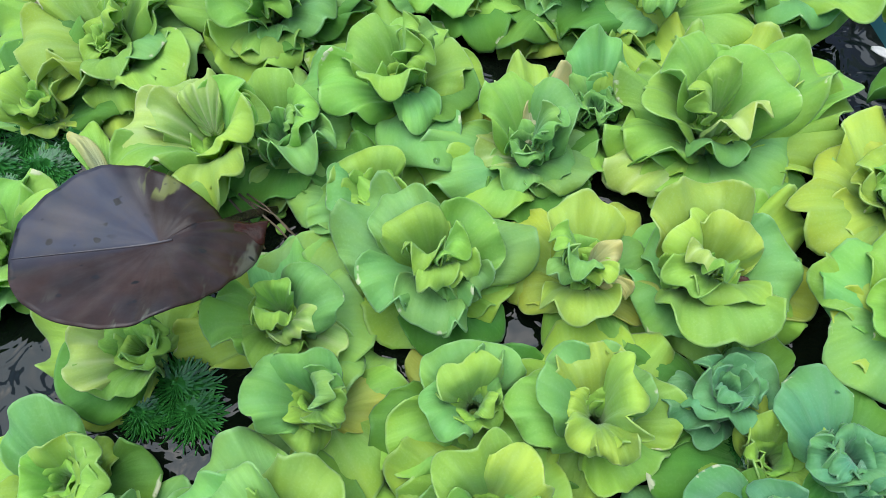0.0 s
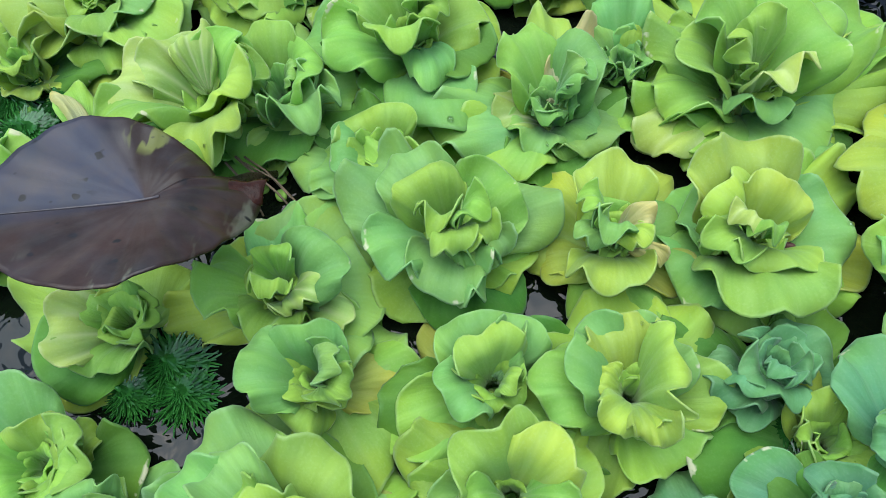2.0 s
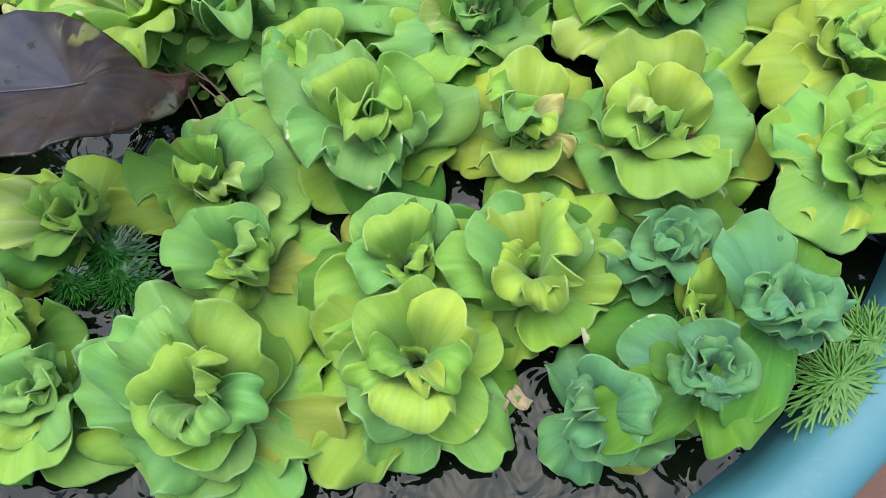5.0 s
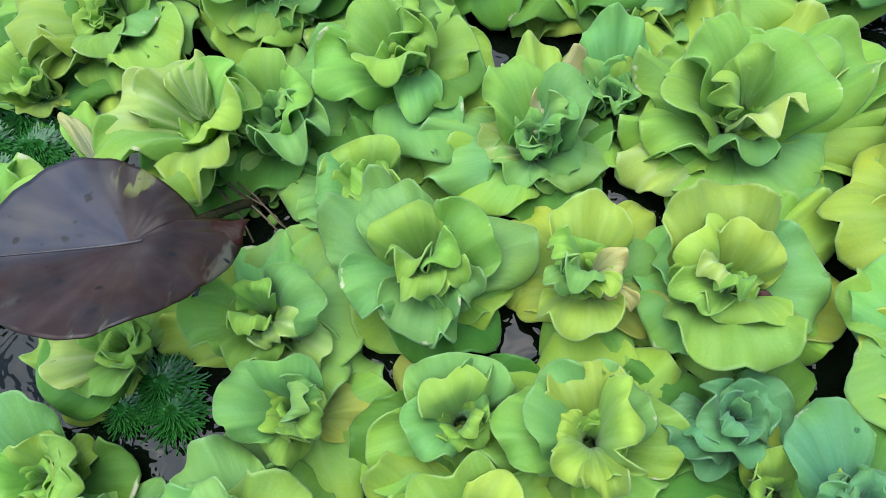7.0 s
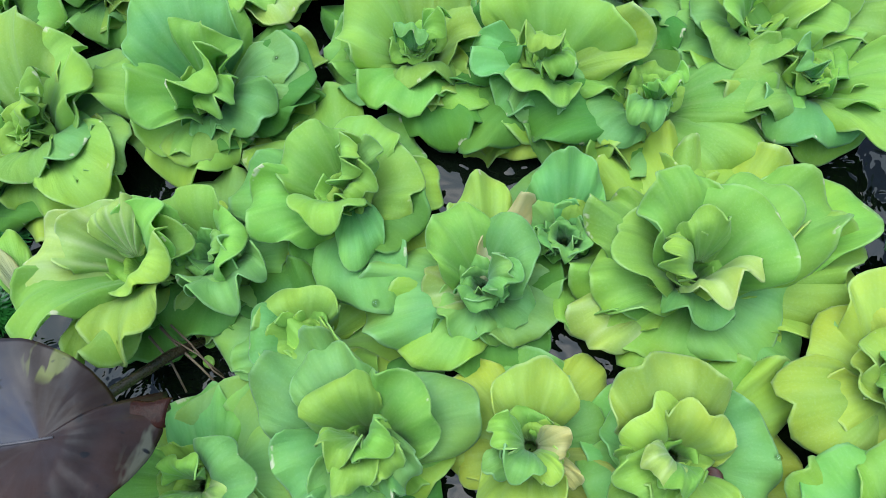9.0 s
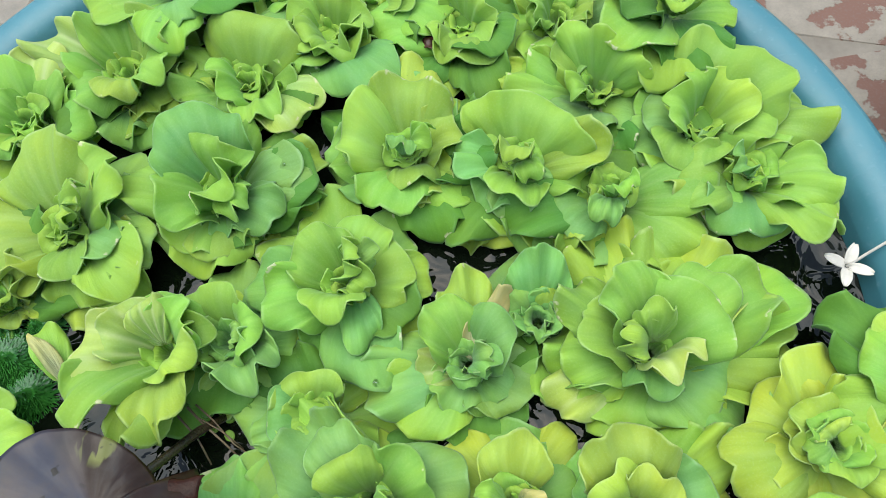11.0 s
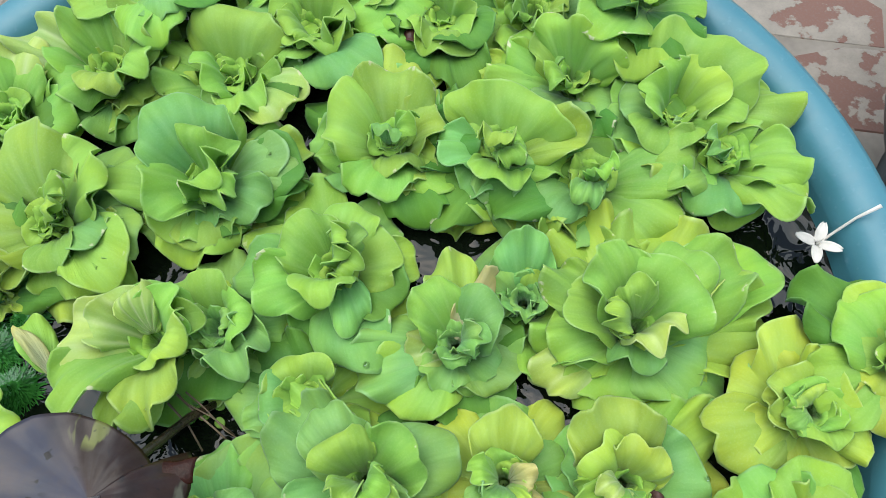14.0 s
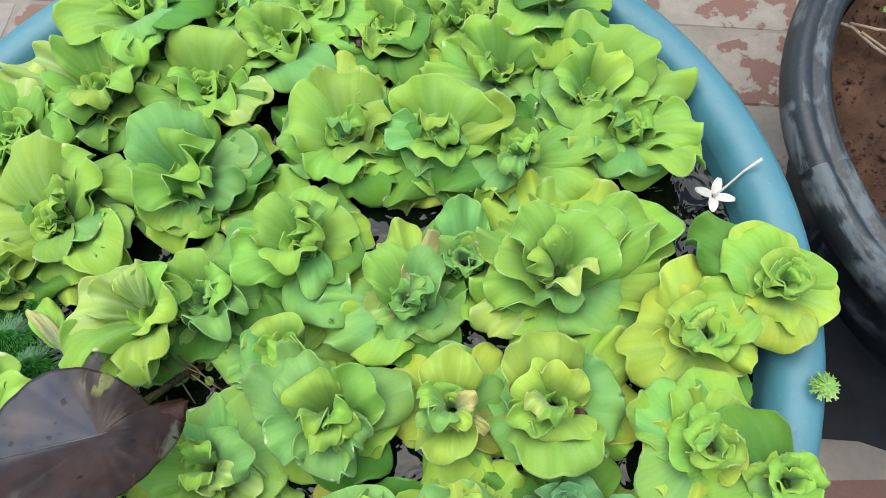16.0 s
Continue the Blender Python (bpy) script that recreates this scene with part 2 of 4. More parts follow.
def brick_material():
    """Fired paving brick, mostly coated with worn grey cement wash."""
    m = Nodes("cement_washed_brick")
    geo = m.add("NewGeometry").outputs["Position"]
    rand = m.add("ObjectInfo").outputs["Random"]
    big, mid, fine = m.noise(geo, 13.0, 5.0, 0.55), m.noise(geo, 26.0, 6.0, 0.62), m.noise(geo, 330.0, 4.0)
    clay = m.mix(rand, (0.135, 0.066, 0.048), (0.19, 0.098, 0.070))
    wash = m.mix(m.span(mid, 0.3, 0.7), (0.165, 0.14, 0.112), (0.27, 0.23, 0.185))
    bare = m.span(m.math("ADD", m.math("MULTIPLY", big, 0.62), m.math("MULTIPLY", mid, 0.38)), 0.468, 0.490)
    split = m.add("SeparateXYZ")
    m.link(geo, split.inputs[0])
    bare = m.math("MULTIPLY", bare, m.span(m.math("ADD", split.outputs["Y"], m.math("MULTIPLY", mid, 0.12)), 0.02, 0.10))
    col = m.mix(bare, clay, wash)
    col = m.mix(m.math("MULTIPLY", m.span(fine, 0.5, 0.75), 0.3), col, (0.15, 0.13, 0.115))
    m.set(Base_Color=col, Roughness=0.85)
    m.bump(m.math("ADD", m.math("MULTIPLY", bare, 0.6), m.math("MULTIPLY", fine, 0.35)), 0.5, 0.002)
    return m.mat


MAT_WATER = water_material()
MAT_DEAD = dark_leaf_material()
MAT_TUB = tub_material()
MAT_RUBBER = rubber_material()
MAT_BRICK = brick_material()
MAT_MORTAR = mottled("mortar", (0.15, 0.125, 0.10), (0.25, 0.215, 0.175), 14.0, 0.9, 0.5)
MAT_SOIL = mottled("garden_soil", (0.030, 0.014, 0.008), (0.085, 0.042, 0.025), 26.0, 0.95, 0.9, 0.006, spec=0.2)
MAT_WEED = mottled("dark_weed", (0.008, 0.062, 0.010), (0.045, 0.21, 0.034), 40.0, 0.2, 0.2)
MAT_WEED_LIGHT = mottled("light_weed", (0.14, 0.30, 0.05), (0.30, 0.46, 0.12), 40.0, 0.5, 0.2)
MAT_WEED_MID = mottled("mid_weed", (0.06, 0.18, 0.03), (0.15, 0.31, 0.07), 40.0, 0.5, 0.2)
MAT_PETAL = mottled("white_petal", (0.46, 0.42, 0.36), (0.62, 0.57, 0.50), 90.0, 0.55, 0.2, 0.001)
MAT_TWIG = mottled("brown_twig", (0.045, 0.030, 0.016), (0.20, 0.14, 0.08), 60.0, 0.7, 0.4)
MAT_RED = mottled("rotten_red_leaf", (0.03, 0.009, 0.006), (0.10, 0.032, 0.020), 50.0, 0.45, 0.5)
MAT_TAN = mottled("tan_scrap", (0.26, 0.19, 0.11), (0.45, 0.36, 0.22), 50.0, 0.7, 0.4)
MAT_GRIT = mottled("grit", (0.22, 0.18, 0.14), (0.5, 0.44, 0.36), 60.0, 0.9, 0.4)


# ---- building helpers ----
def mesh_of(name, verts, faces, material, uvs=None, smooth=True):
    me = bpy.data.meshes.new(name)
    me.from_pydata([tuple(map(float, v)) for v in verts], [], faces)
    if uvs is not None:
        layer = me.uv_layers.new(name="UVMap")
        loops = np.empty(len(me.loops), dtype=np.int32)
        me.loops.foreach_get("vertex_index", loops)
        layer.data.foreach_set("uv", np.asarray(uvs, dtype=np.float32)[loops].ravel())
    me.materials.append(material)
    if smooth:
        me.shade_smooth()
    me.update()
    return me


def empty(name, at, label, category, group=""):
    ob = new(name)
    ob.empty_display_size = 0.02
    ob.matrix_world = Matrix.Translation(at)
    return tagged(ob, label, category, group)


def child(name, me, parent, matrix=None, label=""):
    ob = new(name, me)
    ob.parent = parent
    if matrix is not None:
        ob.matrix_local = matrix
    return tagged(ob, label)


def lathe(profile, steps, centre=(0, 0), wobble=None):
    """Turn a closed or open profile of (radius, height) round the upright axis."""
    verts, faces = [], []
    n = len(profile)
    for i in range(steps):
        a = 2 * math.pi * i / steps
        for j, (r, z) in enumerate(profile):
            k = 1 + (wobble(a, j) if wobble else 0)
            verts.append((centre[0] + r * k * math.cos(a), centre[1] + r * k * math.sin(a), z))
    for i in range(steps):
        i2 = (i + 1) % steps
        for j in range(n - 1):
            faces.append((i * n + j, i2 * n + j, i2 * n + j + 1, i * n + j + 1))
    return verts, faces


def tube(points, radii, sides=8):
    """A round stem through the points."""
    verts, faces = [], []
    pts = [Vector(p) for p in points]
    for i, p in enumerate(pts):
        d = (pts[min(i + 1, len(pts) - 1)] - pts[max(i - 1, 0)]).normalized()
        q = d.to_track_quat("Z", "Y")
        for k in range(sides):
            a = 2 * math.pi * k / sides
            verts.append(p + q @ Vector((radii[i] * math.cos(a), radii[i] * math.sin(a), 0)))
    for i in range(len(pts) - 1):
        for k in range(sides):
            k2 = (k + 1) % sides
            faces.append((i * sides + k, i * sides + k2, (i + 1) * sides + k2, (i + 1) * sides + k))
    faces.append(tuple(range(sides))[::-1])
    faces.append(tuple((len(pts) - 1) * sides + k for k in range(sides)))
    return verts, faces


def smooth01(a, b, x):
    t = np.clip((x - a) / (b - a), 0, 1)
    return t * t * (3 - 2 * t)


def sheet(top, normal, thick, uv):
    """A closed thin solid from a grid of top points, their normals and thicknesses."""
    rows, cols = top.shape[:2]
    low = top - normal * thick[..., None]
    verts = np.concatenate([top.reshape(-1, 3), low.reshape(-1, 3)])
    half = rows * cols
    faces = []
    for i in range(rows - 1):
        for j in range(cols - 1):
            a, b, c, d = i * cols + j, (i + 1) * cols + j, (i + 1) * cols + j + 1, i * cols + j + 1
            faces.append((a, b, c, d))
            faces.append((half + a, half + d, half + c, half + b))
    ring = [j for j in range(cols)] + [i * cols + cols - 1 for i in range(1, rows)]
    ring += [(rows - 1) * cols + j for j in range(cols - 2, -1, -1)] + [i * cols for i in range(rows - 2, 0, -1)]
    for a, b in zip(ring, ring[1:] + ring[:1]):
        faces.append((a, b, half + b, half + a))
    return verts, faces, np.concatenate([uv.reshape(-1, 2)] * 2)


def grid_normals(p):
    du = np.gradient(p, axis=0)
    dv = np.gradient(p, axis=1)
    n = np.cross(du, dv)
    return n / np.maximum(np.linalg.norm(n, axis=2, keepdims=True), 1e-9)


def leaf_mesh(rng, reach, rise, width, material, rows=15, cols=47, ruffle=1.0, pleat=1.0, cup=None, curl=None):
    """One lettuce leaf along +x: ribs fan from a wedge-shaped base into a broad, rounded blade whose lobed margin curls and waves."""
    s = np.linspace(-1, 1, cols)
    q = np.linspace(0, 1, rows)
    m = (1 - (1 - q) ** 1.45)[:, None]
    phi = np.pi * s
    length = math.hypot(reach, rise)
    steep = rise / (length + 1e-6)
    size = min(width, 1.15 * length)
    ph = rng.uniform(0, 2 * math.pi, 9)
    free = 1 - smooth01(1.9, 2.9, np.abs(phi))
    # Outline: rounded front, wedge-shaped back, broad lobes and small scallops.
    mid, round_off, neck = rng.uniform(0.54, 0.64), rng.uniform(0.86, 1.0), rng.uniform(0.16, 0.28)
    cos, sin = np.cos(phi), np.sin(phi)
    front = np.abs(phi) < math.pi / 2
    mx = np.where(front, mid + (1 - mid) * np.abs(cos) ** round_off, mid * (1 - np.abs(cos) ** 1.1))
    my = np.where(front, np.abs(sin) ** round_off, neck + (1 - neck) * np.abs(sin) ** 1.15) * np.sign(sin)
    my[0], my[-1] = -neck, neck
    beat = rng.uniform(1.8, 3.1) * phi + ph[1]
    bumps = np.sqrt(np.sin(beat) ** 2 + 0.10)
    lobe = rng.uniform(0.0, 0.05) * np.sin(2 * phi + ph[0]) + rng.uniform(0.11, 0.24) * (bumps - 0.75) + (0.006 + 0.008 * pleat) * rng.uniform(0.6, 1.4) * np.sqrt(np.sin(rng.uniform(4.0, 6.0) * phi + ph[2]) ** 2 + 0.03)
    lobe *= free
    mx, my = mid + (mx - mid) * (1 + lobe), my * (1 + lobe)
    # Flat blade in metres, ribs running from the base to the margin, their ends rolled back by an angle that swings along the margin.
    ends = np.stack([mx * length, my * width / 2], axis=1)
    roots = np.stack([np.zeros(cols), s * neck * width * 0.3], axis=1)
    rib = ends - roots
    span = np.linalg.norm(rib, axis=1) + 1e-6
    lip = 0.66
    bend = rng.uniform(0.25, 0.95) if curl is None else curl
    bend = (bend + ruffle * rng.uniform(0.7, 1.9) * (bumps - 0.65) + 0.5 * ruffle * np.sin(rng.uniform(2.2, 4.6) * phi + ph[4])) * free
    bend = np.where(np.abs(bend) < 0.02, 0.02, bend)
    radius = (1 - lip) * span / bend
    turn = bend * np.clip((m - lip) / (1 - lip), 0, 1)
    along = np.minimum(m, lip) * span + radius * np.sin(turn)
    out = -radius * (1 - np.cos(turn))
    flat = roots[None] + rib[None] / span[None, :, None] * along[..., None]
    u, side = flat[..., 0] / length, flat[..., 1] / (width / 2)
    y = flat[..., 1] + rng.uniform(-0.12, 0.12) * reach * u ** 2
    out = out + ruffle * size * (rng.uniform(-0.15, -0.03) * (bumps - 0.65) + rng.uniform(0.03, 0.06) * np.sin(rng.uniform(2.2, 4.0) * phi + ph[6])) * free * m ** 2
    hollow = rng.uniform(0.0, 0.20) if cup is None else cup
    out = out + hollow * size * side ** 2 * smooth01(0.0, 0.6, u)
    out = out + rng.uniform(-0.035, 0.035) * size * np.sin(2.2 * side + ph[7]) * smooth01(0.1, 0.7, u)
    out = out + pleat * rng.uniform(0.00012, 0.00028) * np.cos(rng.uniform(7.0, 9.5) * phi) * smooth01(0.05, 0.7, m) * free
    p1 = np.array([reach * (0.20 + 0.22 * (1 - steep)), rise * rng.uniform(0.66, 0.98)])
    x = 2 * (1 - u) * u * p1[0] + u * u * reach + 0.003
    z = 2 * (1 - u) * u * p1[1] + u * u * rise
    dx = 2 * (1 - u) * p1[0] + 2 * u * (reach - p1[0])
    dz = 2 * (1 - u) * p1[1] + 2 * u * (rise - p1[1])
    norm = np.hypot(dx, dz) + 1e-9
    top = np.stack([x - dz / norm * out, y, z + dx / norm * out], axis=2)
    normal = grid_normals(top)
    thick = 0.0022 - 0.0013 * smooth01(0.0, 0.6, m) + 0 * u
    verts, faces, uv = sheet(top, normal, thick, np.stack([m + 0 * u, (s * 0.5 + 0.5)[None] + 0 * u], axis=2))
    return mesh_of("leaf", verts, faces, material, uv)


WORDS = {"g": "fresh green water lettuce rosette with ruffled velvety leaves, floating", "y": "yellow-green water lettuce rosette with ruffled leaves, floating",
         "t": "dull sea-green water lettuce rosette with crumpled velvety leaves, floating",
         "b": "blue-green water lettuce rosette with curled velvety leaves, floating"}
count = [0]


def lettuce(x, y, tone, leaves):
    """A floating rosette at x, y. Leaves: bearing in degrees, reach, rise and width in millimetres, tone."""
    count[0] += 1
    rng = np.random.default_rng(1000 + count[0])
    lift = min(0.036, max(0.0, 1.6 * (math.hypot(x - TUB[0], y - TUB[1]) - 0.295)))
    base = empty("water_lettuce", (x, y, WATER + 0.002 + lift), WORDS[tone], "water lettuce", "water lettuces in the tub")
    verts, faces = lathe([(0.0005, -0.02), (0.006, -0.018), (0.008, -0.006), (0.005, 0.000), (0.0005, 0.001)], 10)
    child("crown", mesh_of("crown", verts, faces, TONES["g"], [(0.3, 0.5)] * len(verts)), base, label="short green crown")
    for bearing, reach, rise, width, kind in leaves:
        inner = width < 21 and rise > 40
        low = 0.42 * rise if inner else 0.0
        reach, rise, width = max(reach, 9), max(rise - low - 1000 * lift, 6), width * (1.5 if inner else 1.25)
        width = width if kind == "c" else max(width, (0.58 if inner else 0.78) * min(math.hypot(reach, rise), 56))
        me = leaf_mesh(rng, reach / 1000, rise / 1000, width / 1000, TONES[kind], ruffle=1.9 if inner else 1.05, pleat=5.0 if kind == "p" else 4.0 if y > 0.10 else 1.6,
                       cup=rng.uniform(0.0, 0.3) if inner else None, curl=rng.uniform(0.7, 1.5) if inner else None)
        child("leaf", me, base, pose(0, 0, 0.001 + low / 1000, rng.uniform(-7, 7), 0, bearing))
    start = rng.uniform(0, 360)
    dense = y > 0.04
    for i in range(11 if dense else 6):
        bearing, reach = start + (32.7 if dense else 60) * i + rng.uniform(-12, 12), rng.uniform(0.042, 0.080 if dense else 0.064)
        tip = Vector((x + reach * math.cos(radians(bearing)), y + reach * math.sin(radians(bearing))))
        middle = Vector((x, y)).lerp(tip, 0.6)
        if any(min((tip - Vector(g)).length, (middle - Vector(g)).length) < (0.011 if dense else 0.025) for g in CLEARINGS) or any((tip - Vector(g)).length < 0.058 for g in POOLS) or (tip - Vector(TUB)).length > RIM_R - 0.05:
            continue
        me = leaf_mesh(rng, reach, rng.uniform(0.012, 0.042) if dense else rng.uniform(0.008, 0.022), rng.uniform(0.046, 0.066) if tone != "t" else rng.uniform(0.030, 0.042), TONES[rng.choice(["d", "d", "d", "t"] if tone == "t" else ["d", "g", "b", tone])], 11, 27)
        child("leaf", me, base, pose(0, 0, 0.0, rng.uniform(-5, 5), 0, bearing))
    for i in range(7):
        me = leaf_mesh(rng, 0.003 + 0.0022 * i, 0.016 + 0.002 * i, 0.018 + 0.0022 * i + rng.uniform(0, 0.003), TONES[tone if tone in "bt" else "g"], 11, 27, 1.6,
                       cup=rng.uniform(0.25, 0.5), curl=rng.uniform(0.5, 1.5))
        child("leaf", me, base, pose(0, 0, 0.012 - 0.001 * i, 0, 0, start + 137.5 * i))


# ---- ground ----
def paving():
    """Brick-on-edge paving laid in mortar round the tub."""
    bed = new("ground", mesh_of("ground", [(-60, -60, -0.0010), (60, -60, -0.0010), (60, 60, -0.0010), (-60, 60, -0.0010)], [(0, 1, 2, 3)], MAT_MORTAR))
    tagged(bed, "worn mortar-smeared brick paving of a yard", "paving", kind="structure")
    rng = np.random.default_rng(5)
    kinds = []
    for k in range(6):
        bm = bmesh.new()
        bmesh.ops.create_cube(bm, size=1.0)
        bmesh.ops.scale(bm, vec=(0.2305, 0.1105, 0.03), verts=bm.verts)
        for vert in bm.verts:
            vert.co += Vector(rng.uniform(-0.0025, 0.0025, 3))
        bmesh.ops.bevel(bm, geom=bm.edges[:], offset=0.002, segments=1, affect="EDGES")
        me = bpy.data.meshes.new("brick")
        bm.to_mesh(me)
        bm.free()
        me.materials.append(MAT_BRICK)
        kinds.append(me)
    for row in range(-8, 9):
        for col in range(-4, 6):
            x, y = 0.1 + col * 0.234 + (row % 2) * 0.117, 0.1 + row * 0.114
            a = radians(-14)
            ob = new("brick", kinds[int(rng.integers(6))])
            ob.parent = bed
            ob.matrix_local = pose(x * math.cos(a) - y * math.sin(a), x * math.sin(a) + y * math.cos(a), -0.015 + rng.uniform(-0.0008, 0.0008), 0, 0, -14 + rng.uniform(-0.6, 0.6))


paving()

# ---- tub and water ----
TUB = (-0.030, 0.038)
RIM_Z, RIM_R = 0.250, 0.389


def tub():
    base = empty("plastic_tub", (*TUB, 0), "round blue plastic tub full of water and floating plants", "tub")
    r = RIM_R
    wall = [(0.004, 0.001), (r - 0.085, 0.001), (r - 0.072, 0.010), (r - 0.022, RIM_Z - 0.022), (r - 0.004, RIM_Z - 0.020), (r, RIM_Z - 0.012),
            (r - 0.001, RIM_Z - 0.004), (r - 0.007, RIM_Z), (r - 0.022, RIM_Z - 0.002), (r - 0.031, RIM_Z - 0.008), (r - 0.036, RIM_Z - 0.022), (r - 0.090, 0.02), (0.004, 0.012)]
    verts, faces = lathe(wall[:4], 128)
    child("outer_wall", mesh_of("outer_wall", verts, faces, MAT_TUB), base)
    verts, faces = lathe(wall[3:11], 128)
    child("rim", mesh_of("rim", verts, faces, MAT_TUB), base, label="broad rolled blue rim")
    verts, faces = lathe(wall[10:], 128)
    child("inner_wall", mesh_of("inner_wall", verts, faces, MAT_TUB), base)


tub()
verts, faces = lathe([(0.0005, WATER), (0.18, WATER), (RIM_R - 0.0395, WATER)], 96, TUB)
tagged(new("water", mesh_of("water", verts, faces, MAT_WATER)), "dark still water between the floating plants", "water", kind="structure")

# Open water among the plants.
CLEARINGS = [(0.041, -0.108), (-0.022, -0.128), (-0.024, 0.131), (0.008, 0.075), (-0.087, 0.210), (-0.213, 0.105), (0.027, -0.234), (0.172, -0.085), (0.283, 0.074), (-0.183, -0.132), (0.084, -0.211), (0.149, -0.176), (-0.028, 0.247), (-0.184, -0.139), (-0.004, 0.148), (-0.150, -0.125), (-0.169, -0.120), (-0.277, 0.049), (-0.258, 0.065), (-0.282, 0.029), (-0.268, 0.057)]

POOLS = [(-0.160, -0.118), (-0.186, -0.130), (-0.285, 0.060), (-0.255, 0.062), (-0.245, 0.020), (-0.275, 0.030)]

# ---- tyre planter ----
TYRE = (0.700, 0.092)


def tyre():
    base = empty("tyre_planter", (*TYRE, 0), "old black rubber tyre used as a planter, scuffed and dusty", "planter")
    ring = [(0.262, 0.140), (0.264, 0.185), (0.265, 0.200), (0.270, 0.207), (0.276, 0.208), (0.281, 0.204), (0.284, 0.204), (0.289, 0.207), (0.296, 0.204), (0.302, 0.197),
            (0.305, 0.188), (0.303, 0.178), (0.293, 0.168), (0.270, 0.150), (0.248, 0.115), (0.236, 0.070), (0.234, 0.030), (0.240, 0.0), (0.215, 0.0), (0.215, 0.07), (0.262, 0.140)]
    verts, faces = lathe(ring, 96, wobble=lambda a, j: 0.006 * math.sin(3 * a + 1) + 0.003 * math.sin(7 * a))
    child("casing", mesh_of("casing", verts, faces, MAT_RUBBER), base)
    rng = np.random.default_rng(9)
    verts, faces = [], []
    rows, cols = 60, 200
    for i in range(rows):
        for j in range(cols):
            rad, a = 0.262 * (i + 0.02) / (rows - 1), 2 * math.pi * j / cols
            p = Vector((rad * math.cos(a), rad * math.sin(a), 0))
            z = 0.158 + 0.010 * noise.noise(p * 22) + 0.006 * noise.noise(p * 70) + rng.uniform(-0.0022, 0.0022)
            verts.append((p.x, p.y, z))
    for i in range(rows - 1):
        for j in range(cols):
            j2 = (j + 1) % cols
            faces.append((i * cols + j, (i + 1) * cols + j, (i + 1) * cols + j2, i * cols + j2))
    child("soil", mesh_of("soil", verts, faces, MAT_SOIL), base, label="reddish brown crumbly soil")


tyre()

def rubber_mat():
    """A flat black sheet added for the deep shade between tub and tyre."""
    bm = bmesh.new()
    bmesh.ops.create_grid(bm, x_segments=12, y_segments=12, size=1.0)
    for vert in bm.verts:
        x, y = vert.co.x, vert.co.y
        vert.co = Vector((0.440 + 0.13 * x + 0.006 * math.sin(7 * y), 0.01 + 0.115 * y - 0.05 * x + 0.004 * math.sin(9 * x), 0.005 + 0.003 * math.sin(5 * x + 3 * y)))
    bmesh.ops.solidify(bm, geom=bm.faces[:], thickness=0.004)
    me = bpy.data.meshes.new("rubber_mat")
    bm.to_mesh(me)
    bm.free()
    me.materials.append(MAT_GAP_SHADE)
    tagged(new("rubber_mat", me), "flat black sheet added on the paving as shade beside the tub", "rubber offcut")


# Near-black of the added sheet: the gap's shade as plain colour.
MAT_GAP_SHADE = mottled("gap_shade_black", (0.006, 0.006, 0.007), (0.018, 0.018, 0.020), 12.0, 0.7, 0.3, spec=0.25)
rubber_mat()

# ---- water lettuces ----
lettuce(-0.193, 0.257, 'g', [(142, 62, 42, 52, 'g'), (-139, 45, 42, 44, 'g'), (110, 37, 62, 40, 'g'), (39, 40, 62, 48, 'g'), (-26, 41, 62, 27, 'g'), (-88, 34, 52, 33, 'y'), (-105, 57, 23, 29, 'b'), (14, 54, 32, 53, 'g'), (-133, 34, 13, 30, 'o'), (-176, 69, 23, 47, 'g'), (-43, 41, 23, 38, 'g'), (152, 80, 48, 37, 'p')])
lettuce(-0.097, 0.239, 'g', [(76, 38, 62, 68, 'g'), (-159, 17, 52, 40, 'g'), (-2, 36, 32, 32, 'g'), (-71, 42, 42, 30, 'g'), (-106, 32, 32, 20, 'b'), (41, 53, 32, 28, 'y'), (-36, 52, 23, 33, 'g'), (3, 53, 13, 32, 'd'), (137, 57, 32, 34, 'g'), (-43, 59, 32, 43, 'p'), (-173, 57, 32, 37, 'g')])
lettuce(-0.034, 0.277, 'g', [(-149, 21, 52, 27, 'g'), (-96, 29, 42, 49, 'g'), (-21, 25, 52, 25, 'g'), (57, 17, 52, 41, 'g'), (-13, 36, 32, 25, 'g'), (158, 31, 42, 38, 'g'), (-32, 36, 13, 42, 'g'), (5, 55, 13, 28, 'd'), (-130, 30, 13, 28, 'g')])
lettuce(0.068, 0.275, 'g', [(-142, 24, 42, 24, 'g'), (-103, 32, 42, 26, 'g'), (-43, 26, 42, 31, 'g'), (-23, 40, 13, 42, 'y'), (-83, 39, 32, 44, 'g'), (45, 7, 52, 40, 'g'), (160, 54, 13, 34, 'g'), (176, 65, 13, 24, 'g')])
lettuce(0.160, 0.209, 'g', [(55, 16, 62, 59, 'g'), (119, 37, 42, 22, 'g'), (163, 62, 32, 44, 'g'), (17, 52, 23, 36, 'y'), (-17, 21, 23, 24, 'g'), (-155, 21, 42, 19, 'g'), (168, 95, 23, 26, 'y')])
lettuce(0.138, 0.272, 'g', [(-148, 22, 42, 18, 'g'), (-66, 20, 42, 22, 'g'), (162, 3, 52, 31, 'g'), (-18, 22, 42, 27, 'g')])
lettuce(0.220, 0.256, 'g', [(-134, 32, 42, 38, 'g'), (-52, 29, 32, 43, 'y'), (-27, 39, 48, 36, 'g'), (150, 8, 62, 45, 'g'), (172, 28, 42, 27, 'g')])
